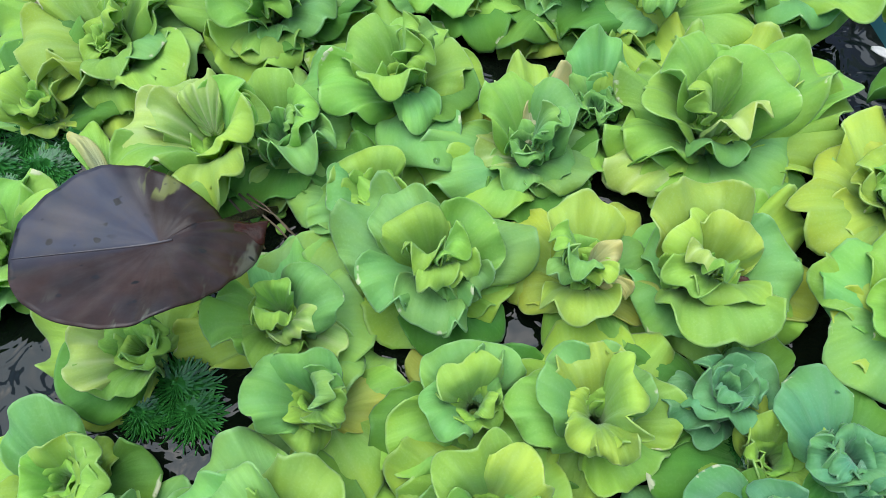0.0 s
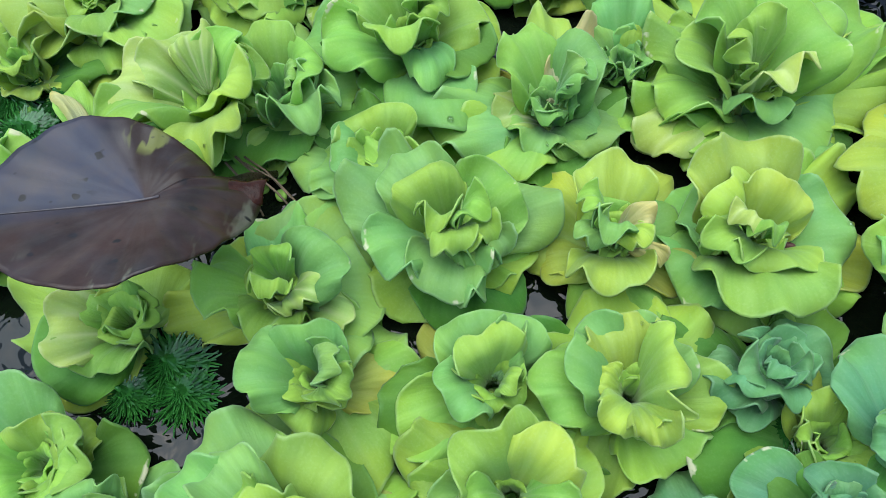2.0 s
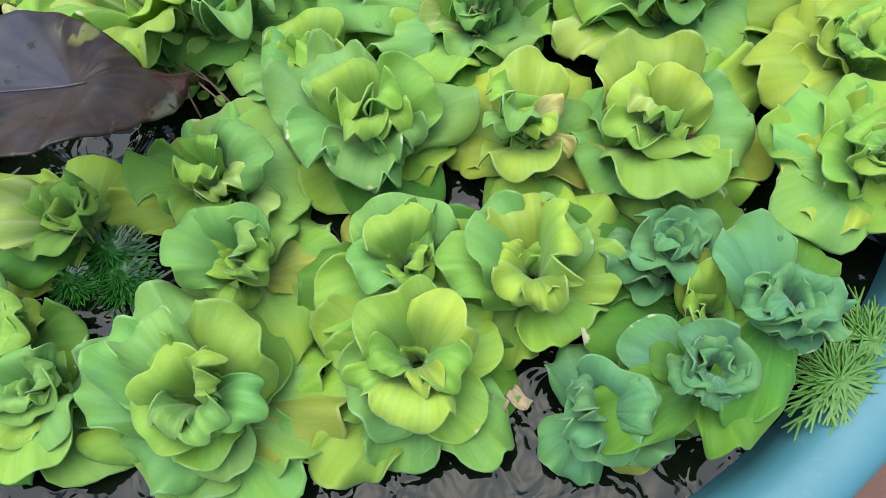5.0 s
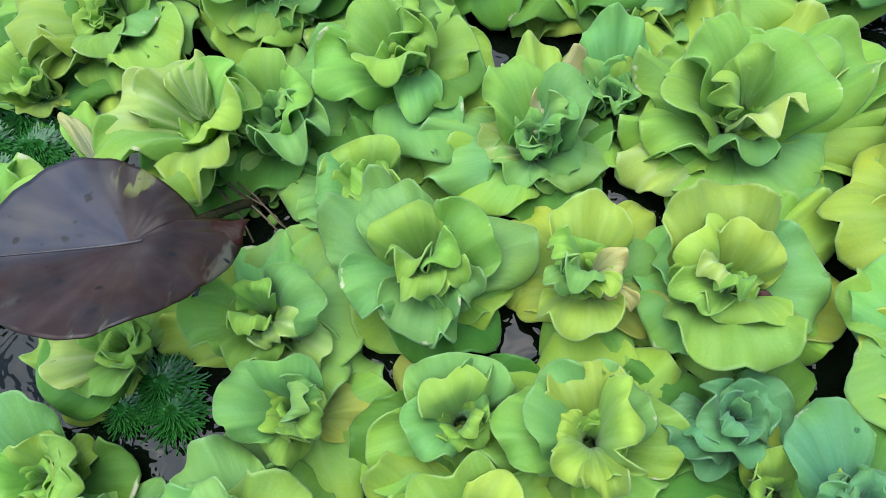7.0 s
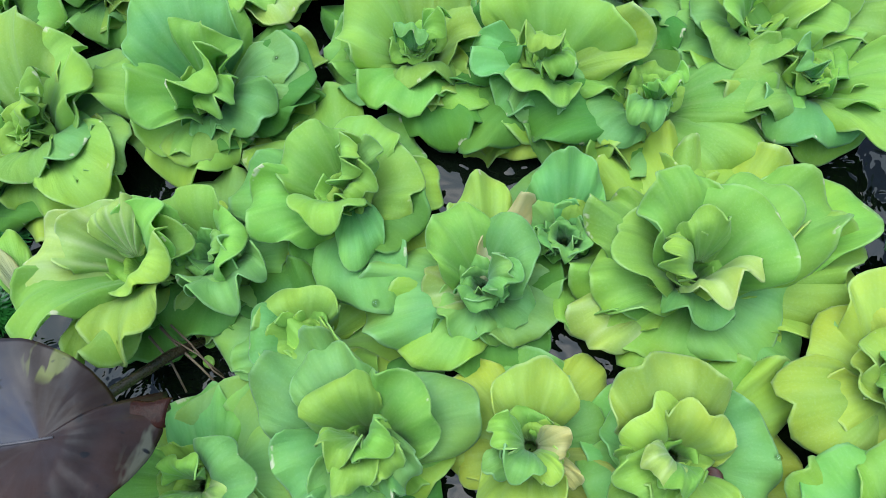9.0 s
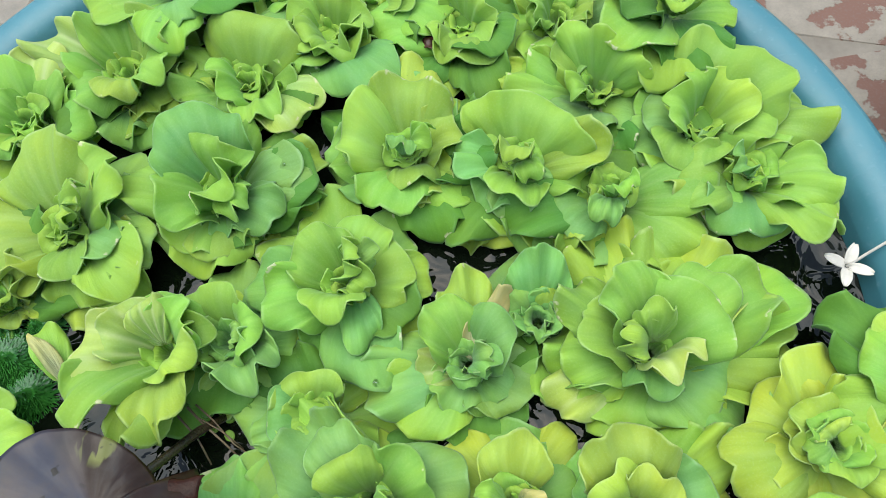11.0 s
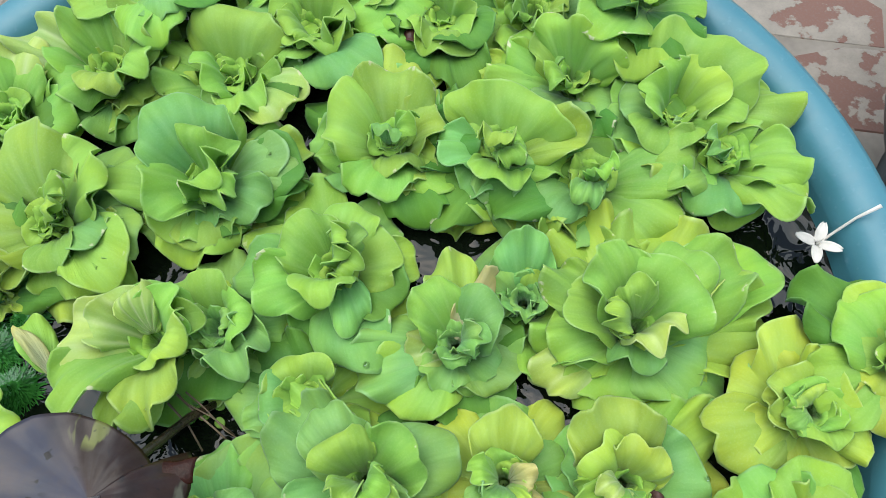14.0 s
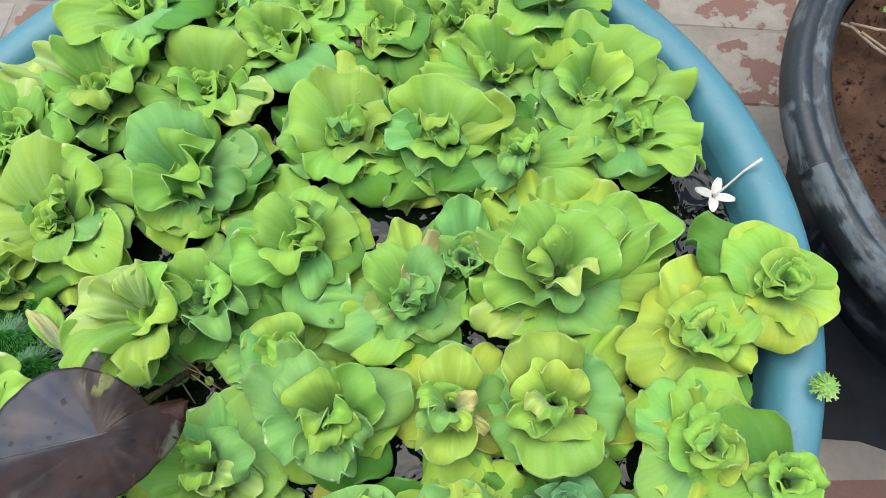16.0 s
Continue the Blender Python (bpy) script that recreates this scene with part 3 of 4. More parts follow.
lettuce(-0.267, 0.219, 'g', [(121, 41, 52, 51, 'g'), (74, 40, 42, 38, 'g'), (-123, 35, 42, 30, 'g'), (168, 14, 52, 35, 'g'), (-81, 25, 42, 24, 'g'), (83, 60, 48, 31, 'p'), (-8, 37, 23, 25, 'b'), (171, 59, 48, 47, 'g'), (29, 18, 13, 28, 'b')])
lettuce(-0.224, 0.128, 'y', [(101, 60, 62, 58, 'y'), (46, 57, 52, 49, 'g'), (-170, 55, 42, 61, 'y'), (-130, 55, 32, 46, 'y'), (-88, 72, 13, 45, 'y'), (-42, 76, 13, 45, 'g'), (18, 28, 62, 17, 'g'), (-32, 46, 42, 23, 'b'), (-69, 40, 42, 22, 'g'), (-4, 16, 62, 19, 'y'), (160, 104, 23, 56, 'g'), (40, 45, 42, 44, 'g'), (-36, 74, 32, 46, 'g'), (-69, 62, 23, 48, 'g')])
lettuce(-0.111, 0.147, 'g', [(-156, 34, 62, 43, 'g'), (113, 57, 62, 52, 'b'), (60, 22, 62, 43, 'g'), (4, 67, 42, 37, 'b'), (-33, 55, 42, 22, 'b'), (-103, 58, 23, 62, 'g'), (-36, 19, 72, 22, 'g'), (-42, 38, 62, 19, 'g'), (84, 62, 42, 40, 'g'), (-12, 68, 13, 54, 'g'), (22, 77, 32, 38, 'g'), (-34, 73, 3, 38, 'd'), (-77, 35, 32, 23, 'b'), (-155, 53, 13, 27, 'y'), (-78, 45, 3, 26, 'o'), (-8, 68, 32, 45, 'd'), (13, 58, 42, 41, 'b'), (-101, 47, 32, 58, 'g'), (-20, 80, 13, 37, 'd')])
lettuce(0.022, 0.169, 'g', [(154, 41, 52, 53, 'g'), (81, 47, 52, 54, 'y'), (16, 37, 42, 33, 'y'), (-82, 29, 42, 37, 'g'), (-160, 41, 32, 29, 'g'), (-66, 42, 23, 36, 'y'), (-146, 34, 13, 34, 'o'), (137, 78, 13, 36, 'd'), (92, 75, 32, 49, 'y'), (-103, 9, 62, 16, 'b'), (-15, 20, 62, 16, 'g'), (-179, 53, 32, 38, 'g'), (41, 63, 23, 43, 'd'), (-63, 40, 23, 40, 'y')])
lettuce(0.102, 0.154, 'g', [(62, 34, 52, 77, 'g'), (13, 54, 52, 36, 'y'), (-27, 51, 32, 32, 'g'), (-163, 42, 42, 35, 'b'), (-106, 44, 32, 25, 'b'), (-112, 35, 52, 23, 'g'), (-57, 38, 13, 33, 'g'), (-107, 14, 72, 15, 'g'), (-71, 28, 62, 15, 'g'), (124, 65, 3, 40, 'y'), (119, 43, 32, 25, 'g'), (-1, 80, 23, 50, 'd'), (-60, 72, 23, 43, 'g'), (-123, 42, 32, 31, 'b'), (-45, 84, 23, 40, 'y'), (-112, 63, 13, 48, 'y'), (-137, 71, 3, 33, 'y')])
lettuce(0.228, 0.172, 'g', [(147, 17, 62, 39, 'g'), (49, 49, 62, 74, 'g'), (23, 23, 62, 38, 'y'), (-28, 57, 42, 47, 'g'), (-117, 42, 42, 43, 'g'), (177, 37, 42, 23, 'b'), (-17, 80, 48, 37, 'y'), (-69, 26, 32, 23, 'g'), (132, 46, 32, 22, 'g'), (-146, 57, 13, 51, 'g'), (-22, 42, 52, 38, 'g')])
lettuce(0.253, 0.131, 'g', [(-148, 41, 32, 53, 'y'), (11, 32, 32, 32, 'g'), (-18, 36, 32, 34, 'b'), (-22, 51, 48, 38, 'g'), (-66, 47, 23, 55, 'g'), (-54, 66, 48, 35, 'g'), (-167, 55, 32, 24, 'y'), (-170, 11, 52, 16, 'b')])
lettuce(0.161, 0.124, 'g', [(-103, 32, 52, 17, 'b'), (-150, 42, 32, 35, 'b'), (-66, 12, 62, 15, 'g'), (40, 45, 13, 39, 'd'), (-161, 21, 23, 24, 'g')])
lettuce(-0.019, 0.071, 'g', [(-170, 51, 52, 43, 'g'), (137, 37, 52, 40, 'g'), (18, 40, 42, 56, 'g'), (69, 47, 42, 29, 'g'), (40, 25, 62, 12, 'b'), (-70, 53, 42, 16, 'b'), (-90, 27, 62, 23, 'g'), (0, 0, 72, 18, 'g'), (-139, 67, 3, 38, 'o'), (-36, 22, 62, 14, 'g'), (2, 56, 32, 23, 'g')])
lettuce(0.059, 0.014, 'b', [(13, 49, 13, 34, 'b'), (123, 38, 52, 34, 'g'), (89, 59, 42, 26, 'y'), (35, 32, 52, 39, 'b'), (-45, 30, 23, 35, 'b'), (-128, 29, 23, 31, 'b'), (-176, 31, 23, 24, 'p'), (57, 49, 44, 16, 'c'), (-177, 70, 26, 46, 'b'), (0, 0, 62, 12, 'b'), (-34, 14, 62, 12, 'b'), (-46, 42, 3, 34, 'g'), (152, 58, 3, 24, 'o')])
lettuce(0.173, 0.015, 'g', [(45, 84, 32, 52, 'y'), (25, 86, 42, 47, 'g'), (-177, 66, 23, 41, 'g'), (-159, 72, 23, 37, 'p'), (129, 44, 62, 37, 'g'), (169, 43, 52, 28, 'g'), (148, 65, 42, 33, 'g'), (41, 38, 62, 63, 'g'), (34, 64, 52, 40, 'g'), (17, 85, 32, 50, 'g'), (-62, 15, 62, 32, 'p'), (90, 12, 72, 19, 'g'), (-105, 27, 42, 32, 'b'), (-48, 52, 23, 57, 'b'), (-128, 52, 23, 48, 'g'), (-176, 56, 32, 22, 'g'), (-48, 70, 13, 27, 'b'), (62, 80, 32, 60, 'y'), (1, 92, 23, 48, 'g'), (169, 16, 72, 14, 'g'), (-15, 80, 13, 32, 'y'), (86, 89, 23, 48, 'y'), (110, 83, 23, 43, 'g'), (24, 104, 26, 48, 'g')])
lettuce(-0.139, 0.033, 'g', [(172, 44, 58, 46, 'p'), (150, 30, 62, 30, 'p'), (-128, 62, 74, 30, 'g'), (-74, 58, 66, 38, 'y'), (-92, 70, 62, 26, 'g'), (74, 32, 52, 39, 'g'), (40, 24, 66, 30, 'g'), (-28, 30, 62, 27, 'y'), (101, 25, 66, 8, 'p'), (22, 31, 52, 23, 'g')])
lettuce(-0.098, 0.038, 'b', [(5, 22, 52, 24, 'g'), (-55, 42, 50, 24, 'b'), (98, 29, 52, 26, 'g'), (173, 17, 42, 22, 'g'), (-96, 47, 13, 30, 'b'), (0, 7, 44, 13, 'b'), (-43, 22, 46, 22, 'b')])
lettuce(-0.038, -0.012, 'g', [(103, 18, 42, 42, 'g'), (-168, 25, 42, 36, 'b'), (-172, 42, 23, 23, 'b')])
lettuce(-0.003, -0.066, 'g', [(148, 65, 42, 51, 'b'), (114, 49, 52, 35, 'b'), (115, 23, 62, 33, 'g'), (43, 34, 52, 41, 'g'), (18, 60, 32, 43, 'b'), (-14, 41, 23, 34, 'g'), (-142, 43, 52, 25, 'b'), (-108, 42, 52, 25, 'b'), (-83, 47, 42, 17, 'b'), (-48, 39, 52, 17, 'b'), (-119, 13, 72, 11, 'g'), (-32, 15, 72, 9, 'g'), (-98, 27, 72, 11, 'g'), (-59, 27, 62, 11, 'g'), (133, 83, 32, 26, 'g'), (-61, 37, 52, 11, 'b')])
lettuce(0.081, -0.073, 'y', [(92, 38, 42, 34, 'y'), (-176, 14, 62, 13, 'g'), (-137, 23, 52, 13, 'b'), (-101, 36, 42, 30, 'y'), (7, 18, 44, 13, 'c'), (-42, 30, 34, 10, 'c'), (-157, 38, 13, 26, 'y'), (-40, 43, 13, 18, 'o'), (52, 60, 13, 24, 'y'), (-113, 13, 62, 10, 'b'), (-62, 17, 52, 11, 'y'), (-96, 31, 3, 25, 'y')])
lettuce(0.152, -0.079, 'g', [(27, 77, 23, 39, 'g'), (-10, 64, 13, 42, 'y'), (-37, 59, 13, 37, 'g'), (93, 43, 52, 48, 'y'), (131, 21, 52, 28, 'y'), (60, 16, 52, 28, 'y'), (10, 45, 32, 55, 'b'), (-99, 26, 42, 42, 'g'), (142, 37, 23, 34, 'b'), (-173, 34, 42, 11, 'g'), (48, 63, 23, 21, 'g'), (-97, 51, 42, 52, 'g'), (-146, 32, 52, 18, 'g'), (-147, 17, 62, 12, 'p'), (-115, 17, 62, 10, 'g'), (-33, 45, 13, 27, 'g'), (-73, 54, 13, 32, 'b')])
lettuce(0.076, -0.159, 'y', [(105, 31, 52, 35, 'y'), (0, 12, 62, 39, 'y'), (149, 33, 52, 24, 'b'), (171, 46, 42, 26, 'g'), (-128, 23, 52, 20, 'y'), (-82, 28, 52, 16, 'y'), (43, 34, 42, 21, 'b'), (12, 43, 32, 26, 'g'), (-56, 37, 23, 43, 'g'), (164, 18, 42, 14, 'y'), (-16, 50, 13, 18, 'b')])
lettuce(-0.074, -0.139, 'g', [(178, 29, 52, 25, 'b'), (99, 13, 52, 23, 'b'), (-22, 24, 52, 17, 'g'), (-139, 23, 32, 40, 'g'), (-6, 37, 13, 27, 'o'), (0, 7, 62, 11, 'b'), (7, 17, 52, 8, 'b')])
lettuce(-0.092, -0.090, 'g', [(-165, 35, 52, 26, 'g'), (-112, 27, 42, 29, 'g'), (90, 5, 52, 16, 'g'), (28, 32, 52, 26, 'b'), (178, 71, 3, 31, 'y'), (99, 51, 23, 28, 'b'), (-40, 23, 42, 20, 'p'), (-17, 50, 3, 47, 'd'), (-100, 11, 62, 13, 'g'), (-42, 39, 23, 8, 'p'), (149, 31, 32, 25, 'g')])
lettuce(0.012, -0.147, 'g', [(88, 27, 42, 46, 'b'), (108, 9, 52, 29, 'g'), (-156, 24, 42, 27, 'b'), (-34, 7, 42, 12, 'g'), (59, 27, 42, 14, 'b'), (128, 52, 3, 19, 'o'), (-157, 51, 23, 26, 'g')])
lettuce(-0.087, -0.213, 'g', [(60, 39, 62, 46, 'g'), (144, 47, 62, 32, 'b'), (170, 61, 42, 32, 'b'), (-157, 23, 52, 38, 'g'), (124, 7, 62, 29, 'g'), (-14, 38, 52, 19, 'b'), (11, 16, 72, 11, 'g'), (-43, 25, 62, 13, 'b'), (-108, 16, 62, 11, 'b'), (-88, 29, 32, 29, 'g'), (-140, 45, 23, 48, 'b'), (-64, 37, 23, 24, 'b'), (128, 43, 62, 16, 'b'), (119, 63, 42, 23, 'b'), (132, 24, 62, 16, 'g'), (-22, 48, 6, 36, 'y'), (-176, 65, 13, 28, 'g'), (-4, 66, 16, 44, 'o'), (20, 62, 12, 40, 'g')])
lettuce(0.016, -0.200, 'g', [(118, 21, 62, 40, 'g'), (53, 20, 62, 26, 'y'), (-151, 37, 32, 42, 'b'), (-102, 34, 52, 22, 'y'), (-29, 26, 52, 18, 'g'), (-59, 42, 23, 28, 'g'), (17, 41, 23, 27, 'g'), (-2, 52, 3, 36, 'd'), (-150, 16, 52, 15, 'g'), (-113, 50, 13, 37, 'b'), (-72, 19, 52, 10, 'y'), (-157, 33, 42, 15, 'g'), (149, 56, 23, 22, 'g'), (-50, 59, 13, 29, 'b'), (-140, 70, 13, 27, 'g')])
lettuce(0.100, -0.230, 't', [(48, 12, 52, 32, 't'), (-139, 21, 52, 16, 't'), (-8, 21, 52, 19, 't'), (-87, 22, 42, 29, 't'), (-26, 34, 32, 23, 't'), (-136, 32, 3, 30, 't'), (128, 16, 42, 15, 't'), (-171, 6, 62, 9, 't'), (99, 37, 13, 30, 't'), (-45, 31, 3, 17, 'o')])
lettuce(0.148, -0.220, 't', [(131, 28, 32, 27, 'd'), (69, 22, 32, 26, 'd'), (-52, 31, 48, 43, 'd'), (-7, 8, 42, 18, 't'), (-115, 17, 52, 14, 't'), (-169, 20, 42, 15, 't'), (140, 40, 13, 22, 't')])
lettuce(0.185, -0.193, 't', [(0, 3, 52, 29, 't'), (171, 12, 52, 22, 't'), (-178, 23, 52, 14, 't'), (-72, 19, 42, 22, 't'), (-125, 16, 42, 19, 't'), (-42, 24, 48, 16, 't'), (-157, 15, 62, 9, 't')])
lettuce(0.146, -0.150, 't', [(176, 15, 42, 22, 't'), (16, 25, 32, 33, 't'), (-112, 18, 42, 32, 't'), (-58, 9, 42, 14, 't'), (-164, 33, 32, 11, 't'), (-135, 6, 52, 11, 't'), (-132, 28, 23, 19, 't')])
lettuce(0.161, -0.186, 'y', [(74, 19, 42, 30, 'y'), (90, 29, 32, 23, 'y'), (43, 51, 13, 28, 'y'), (33, 71, 13, 28, 'y'), (29, 47, 13, 27, 'o')])
lettuce(0.264, -0.048, 'y', [(74, 57, 32, 61, 'y'), (132, 24, 52, 35, 'y'), (11, 20, 52, 58, 'y'), (178, 24, 42, 25, 'y'), (-73, 34, 32, 46, 'y'), (-150, 38, 32, 37, 'y'), (-103, 18, 52, 24, 'g'), (-162, 20, 52, 16, 'g'), (113, 8, 52, 20, 'y'), (162, 33, 3, 35, 'g')])
lettuce(0.243, -0.126, 'g', [(30, 34, 48, 61, 'g'), (171, 24, 52, 33, 'g'), (105, 38, 23, 37, 'y'), (-16, 19, 52, 32, 'y'), (-74, 22, 42, 40, 'g'), (129, 6, 62, 17, 'g'), (-169, 41, 23, 45, 'y'), (95, 25, 42, 16, 'g'), (138, 54, 13, 33, 'g'), (-144, 24, 23, 25, 'g')])
lettuce(0.320, -0.025, 'y', [(98, 48, 52, 41, 'y'), (44, 32, 48, 46, 'g'), (146, 30, 52, 32, 'g'), (-58, 36, 48, 43, 'y'), (-119, 25, 48, 42, 'y'), (-107, 47, 48, 44, 'y'), (117, 13, 62, 34, 'g'), (-119, 13, 62, 21, 'g'), (125, 75, 13, 41, 'd'), (124, 48, 13, 36, 'o')])
lettuce(0.283, -0.153, 'g', [(84, 10, 52, 40, 'g'), (-6, 18, 48, 33, 'g'), (177, 21, 48, 28, 'b'), (-110, 15, 48, 32, 'g')])
lettuce(-0.173, -0.101, 'g', [(-178, 34, 42, 24, 'p'), (-166, 46, 23, 51, 'd'), (-123, 31, 32, 37, 'g'), (-136, 50, 3, 21, 'y'), (164, 79, 13, 44, 'g'), (142, 16, 32, 16, 'y')])
lettuce(-0.206, -0.172, 'g', [(102, 14, 42, 28, 'g'), (13, 26, 42, 24, 'g'), (-166, 8, 42, 28, 'g'), (-29, 23, 42, 24, 'g'), (53, 26, 13, 20, 'y'), (110, 41, 42, 23, 'b')])
lettuce(-0.175, -0.201, 'b', [(108, 13, 42, 24, 'b'), (-84, 10, 42, 18, 'b'), (-52, 31, 32, 26, 'b'), (24, 12, 42, 15, 'b'), (-98, 27, 32, 27, 'g'), (-77, 41, 32, 24, 'g')])
lettuce(-0.267, 0.080, 'y', [(56, 29, 42, 25, 'y'), (16, 37, 13, 30, 'y'), (-99, 18, 13, 25, 'y'), (163, 17, 42, 38, 'y'), (-90, 6, 3, 22, 'y')])
lettuce(-0.277, -0.030, 'y', [(40, 50, 42, 38, 'g'), (10, 60, 42, 37, 'y'), (67, 44, 42, 35, 'g'), (-24, 43, 32, 34, 'g'), (127, 31, 42, 36, 'g'), (-151, 26, 32, 41, 'g'), (-71, 34, 32, 39, 'g'), (11, 25, 62, 19, 'g')])
lettuce(-0.154, 0.323, 'g', [(-177, 44, 52, 61, 'g'), (128, 18, 52, 61, 'g'), (8, 29, 52, 48, 'g'), (-72, 26, 32, 43, 'd'), (-138, 30, 32, 38, 'g'), (-13, 39, 23, 43, 'd')])
lettuce(-0.086, 0.327, 'g', [(-147, 20, 42, 48, 'g'), (22, 11, 52, 48, 'g'), (-29, 31, 42, 42, 'g'), (-122, 26, 23, 43, 'd')])
lettuce(0.105, 0.040, 'b', [(92, 38, 50, 22, 'b'), (125, 19, 38, 22, 'b'), (-63, 9, 23, 23, 'd'), (-169, 15, 13, 27, 'g'), (60, 16, 36, 22, 'g')])
lettuce(0.001, 0.311, 'g', [(-176, 31, 32, 40, 'g'), (-128, 24, 32, 39, 'g'), (-49, 28, 32, 38, 'g'), (-23, 36, 42, 38, 'g'), (34, 4, 52, 39, 'g'), (180, 22, 52, 39, 'g'), (-11, 26, 52, 38, 'g')])


# ---- fallen leaf ----
def pad_height(x, y):
    """The dead pad lies nearly level, its near half bent up along the midrib, both lobes sagging beside the sinus."""
    crease = -0.072 + np.where(x < -0.138, 0.147, 0.36) * (x + 0.138)
    z = 0.308 + 0.235 * (crease - y + np.sqrt((crease - y) ** 2 + 0.003 ** 2)) + 0.11 * (-0.142 - x + np.sqrt((-0.142 - x) ** 2 + 0.01 ** 2))
    sag = np.clip((x + 0.126) / 0.028, 0, 1.2) ** 1.5
    return z - sag * np.where(y > crease, 0.026, 0.022) - 0.10 * np.clip(y + 0.034, 0, 1) - 0.35 * np.clip(x + 0.150, 0, 1) * smooth01(-0.060, -0.035, y)


def fallen_leaf():
    """A round dead lily pad with a narrow sinus, lying aslant on the rosettes, the end of one lobe rolled back."""
    turn, s = np.meshgrid(np.linspace(32, 394, 89), np.linspace(0, 1, 25), indexing="ij")
    knots = [32, 66, 94, 131, 163, 188, 222, 283, 326, 394]
    reach = np.interp(turn, knots, [0.0320, 0.0340, 0.0425, 0.0580, 0.0640, 0.0690, 0.0600, 0.0500, 0.0430, 0.0470])
    for _ in range(6):
        reach[1:-1] = (reach[:-2] + 2 * reach[1:-1] + reach[2:]) / 4
    reach = reach * (1 + 0.005 * np.sin(np.radians(turn) * 7) + 0.003 * np.sin(np.radians(turn) * 17 + 1))
    x, y = -0.138 + reach * s * np.cos(np.radians(turn)), -0.072 + reach * s * np.sin(np.radians(turn))
    ripple = 0.0007 * np.sin(np.radians(turn) * 9) * s ** 2 + 0.0006 * np.sin(np.radians(turn) * 23 + 2) * s ** 2
    p = np.stack([x, y, pad_height(x, y) + ripple], axis=2)
    verts, faces, uv = sheet(p[:, ::-1], grid_normals(p[:, ::-1]) * (1 if grid_normals(p[:, ::-1])[40, 10, 2] > 0 else -1), np.full(s.shape, 0.0009), np.stack([(turn - 32) / 362, s], axis=2)[:, ::-1])
    base = empty("fallen_leaf", (0, 0, 0), "large purple-brown dead lily pad, wet and glossy, lying on lettuces", "leaf")
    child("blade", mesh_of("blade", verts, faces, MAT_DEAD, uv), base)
    t, w = np.meshgrid(np.linspace(0, 1, 13), np.linspace(0, 1, 13), indexing="ij")
    curl = -0.5 + 3.6 * w
    wide = 0.0085 * (1 - 0.2 * t) + 0.0006 * np.sin(9 * t)
    q = np.stack([-0.1135 + 0.0210 * t + 0.003 * w, -0.0620 + 0.004 * t - wide * np.cos(curl), 0.2905 - 0.006 * t + 0.45 * wide * np.sin(curl)], axis=2)
    verts, faces, uv = sheet(q, grid_normals(q), np.full(t.shape, 0.0008), np.stack([t, w], axis=2))
    child("rolled_tip", mesh_of("rolled_tip", verts, faces, MAT_WET_RED, uv), base, label="rolled dark red wet tip")
    line = []
    for i in range(12):
        lx = -0.204 + 0.0066 * i
        ly = -0.072 + 0.147 * (lx + 0.138)
        line.append((lx, ly, float(pad_height(np.array(lx), np.array(ly))) + 0.0001))
    verts, faces = tube(line, [0.0002 + 0.00005 * i for i in range(12)], 6)
    child("midrib", mesh_of("midrib", verts, faces, MAT_RIB, [(0.5, 0.5)] * len(verts)), base, label="paler raised midrib")
    verts, faces = tube([(-0.146, -0.070, 0.304), (-0.134, -0.056, 0.286), (-0.124, -0.038, 0.262), (-0.114, -0.020, 0.240), (-0.102, -0.008, 0.222)], [0.0026, 0.0030, 0.0030, 0.0030, 0.0026], 9)
    child("stalk", mesh_of("stalk", verts, faces, MAT_STALK), base, label="dark brown wet leaf stalk")


MAT_RIB = mottled("dead_leaf_rib", (0.035, 0.028, 0.028), (0.09, 0.075, 0.075), 80.0, 0.5, 0.3)
MAT_STALK = mottled("wet_stalk", (0.010, 0.008, 0.005), (0.045, 0.032, 0.016), 90.0, 0.3, 0.4)
MAT_WET_RED = mottled("wet_red_leaf", (0.012, 0.004, 0.002), (0.045, 0.013, 0.007), 60.0, 0.22, 0.5, spec=0.12)
fallen_leaf()


# ---- water weed ----
def blade(verts, faces, p, q, w0, w1):
    p, q = Vector(p), Vector(q)
    d = (q - p).normalized()
    a = d.cross(Vector((0, 0, 1)))
    a = a.normalized() if a.length > 1e-4 else Vector((1, 0, 0))
    b = d.cross(a)
    n = len(verts)
    for point, w in ((p, w0), (q, w1)):
        for k in range(3):
            ang = 2.094 * k
            verts.append(point + a * (w * math.cos(ang)) + b * (w * math.sin(ang)))
    for k in range(3):
        k2 = (k + 1) % 3
        faces.append((n + k, n + k2, n + 3 + k2, n + 3 + k))
    faces.append((n + 5, n + 4, n + 3))


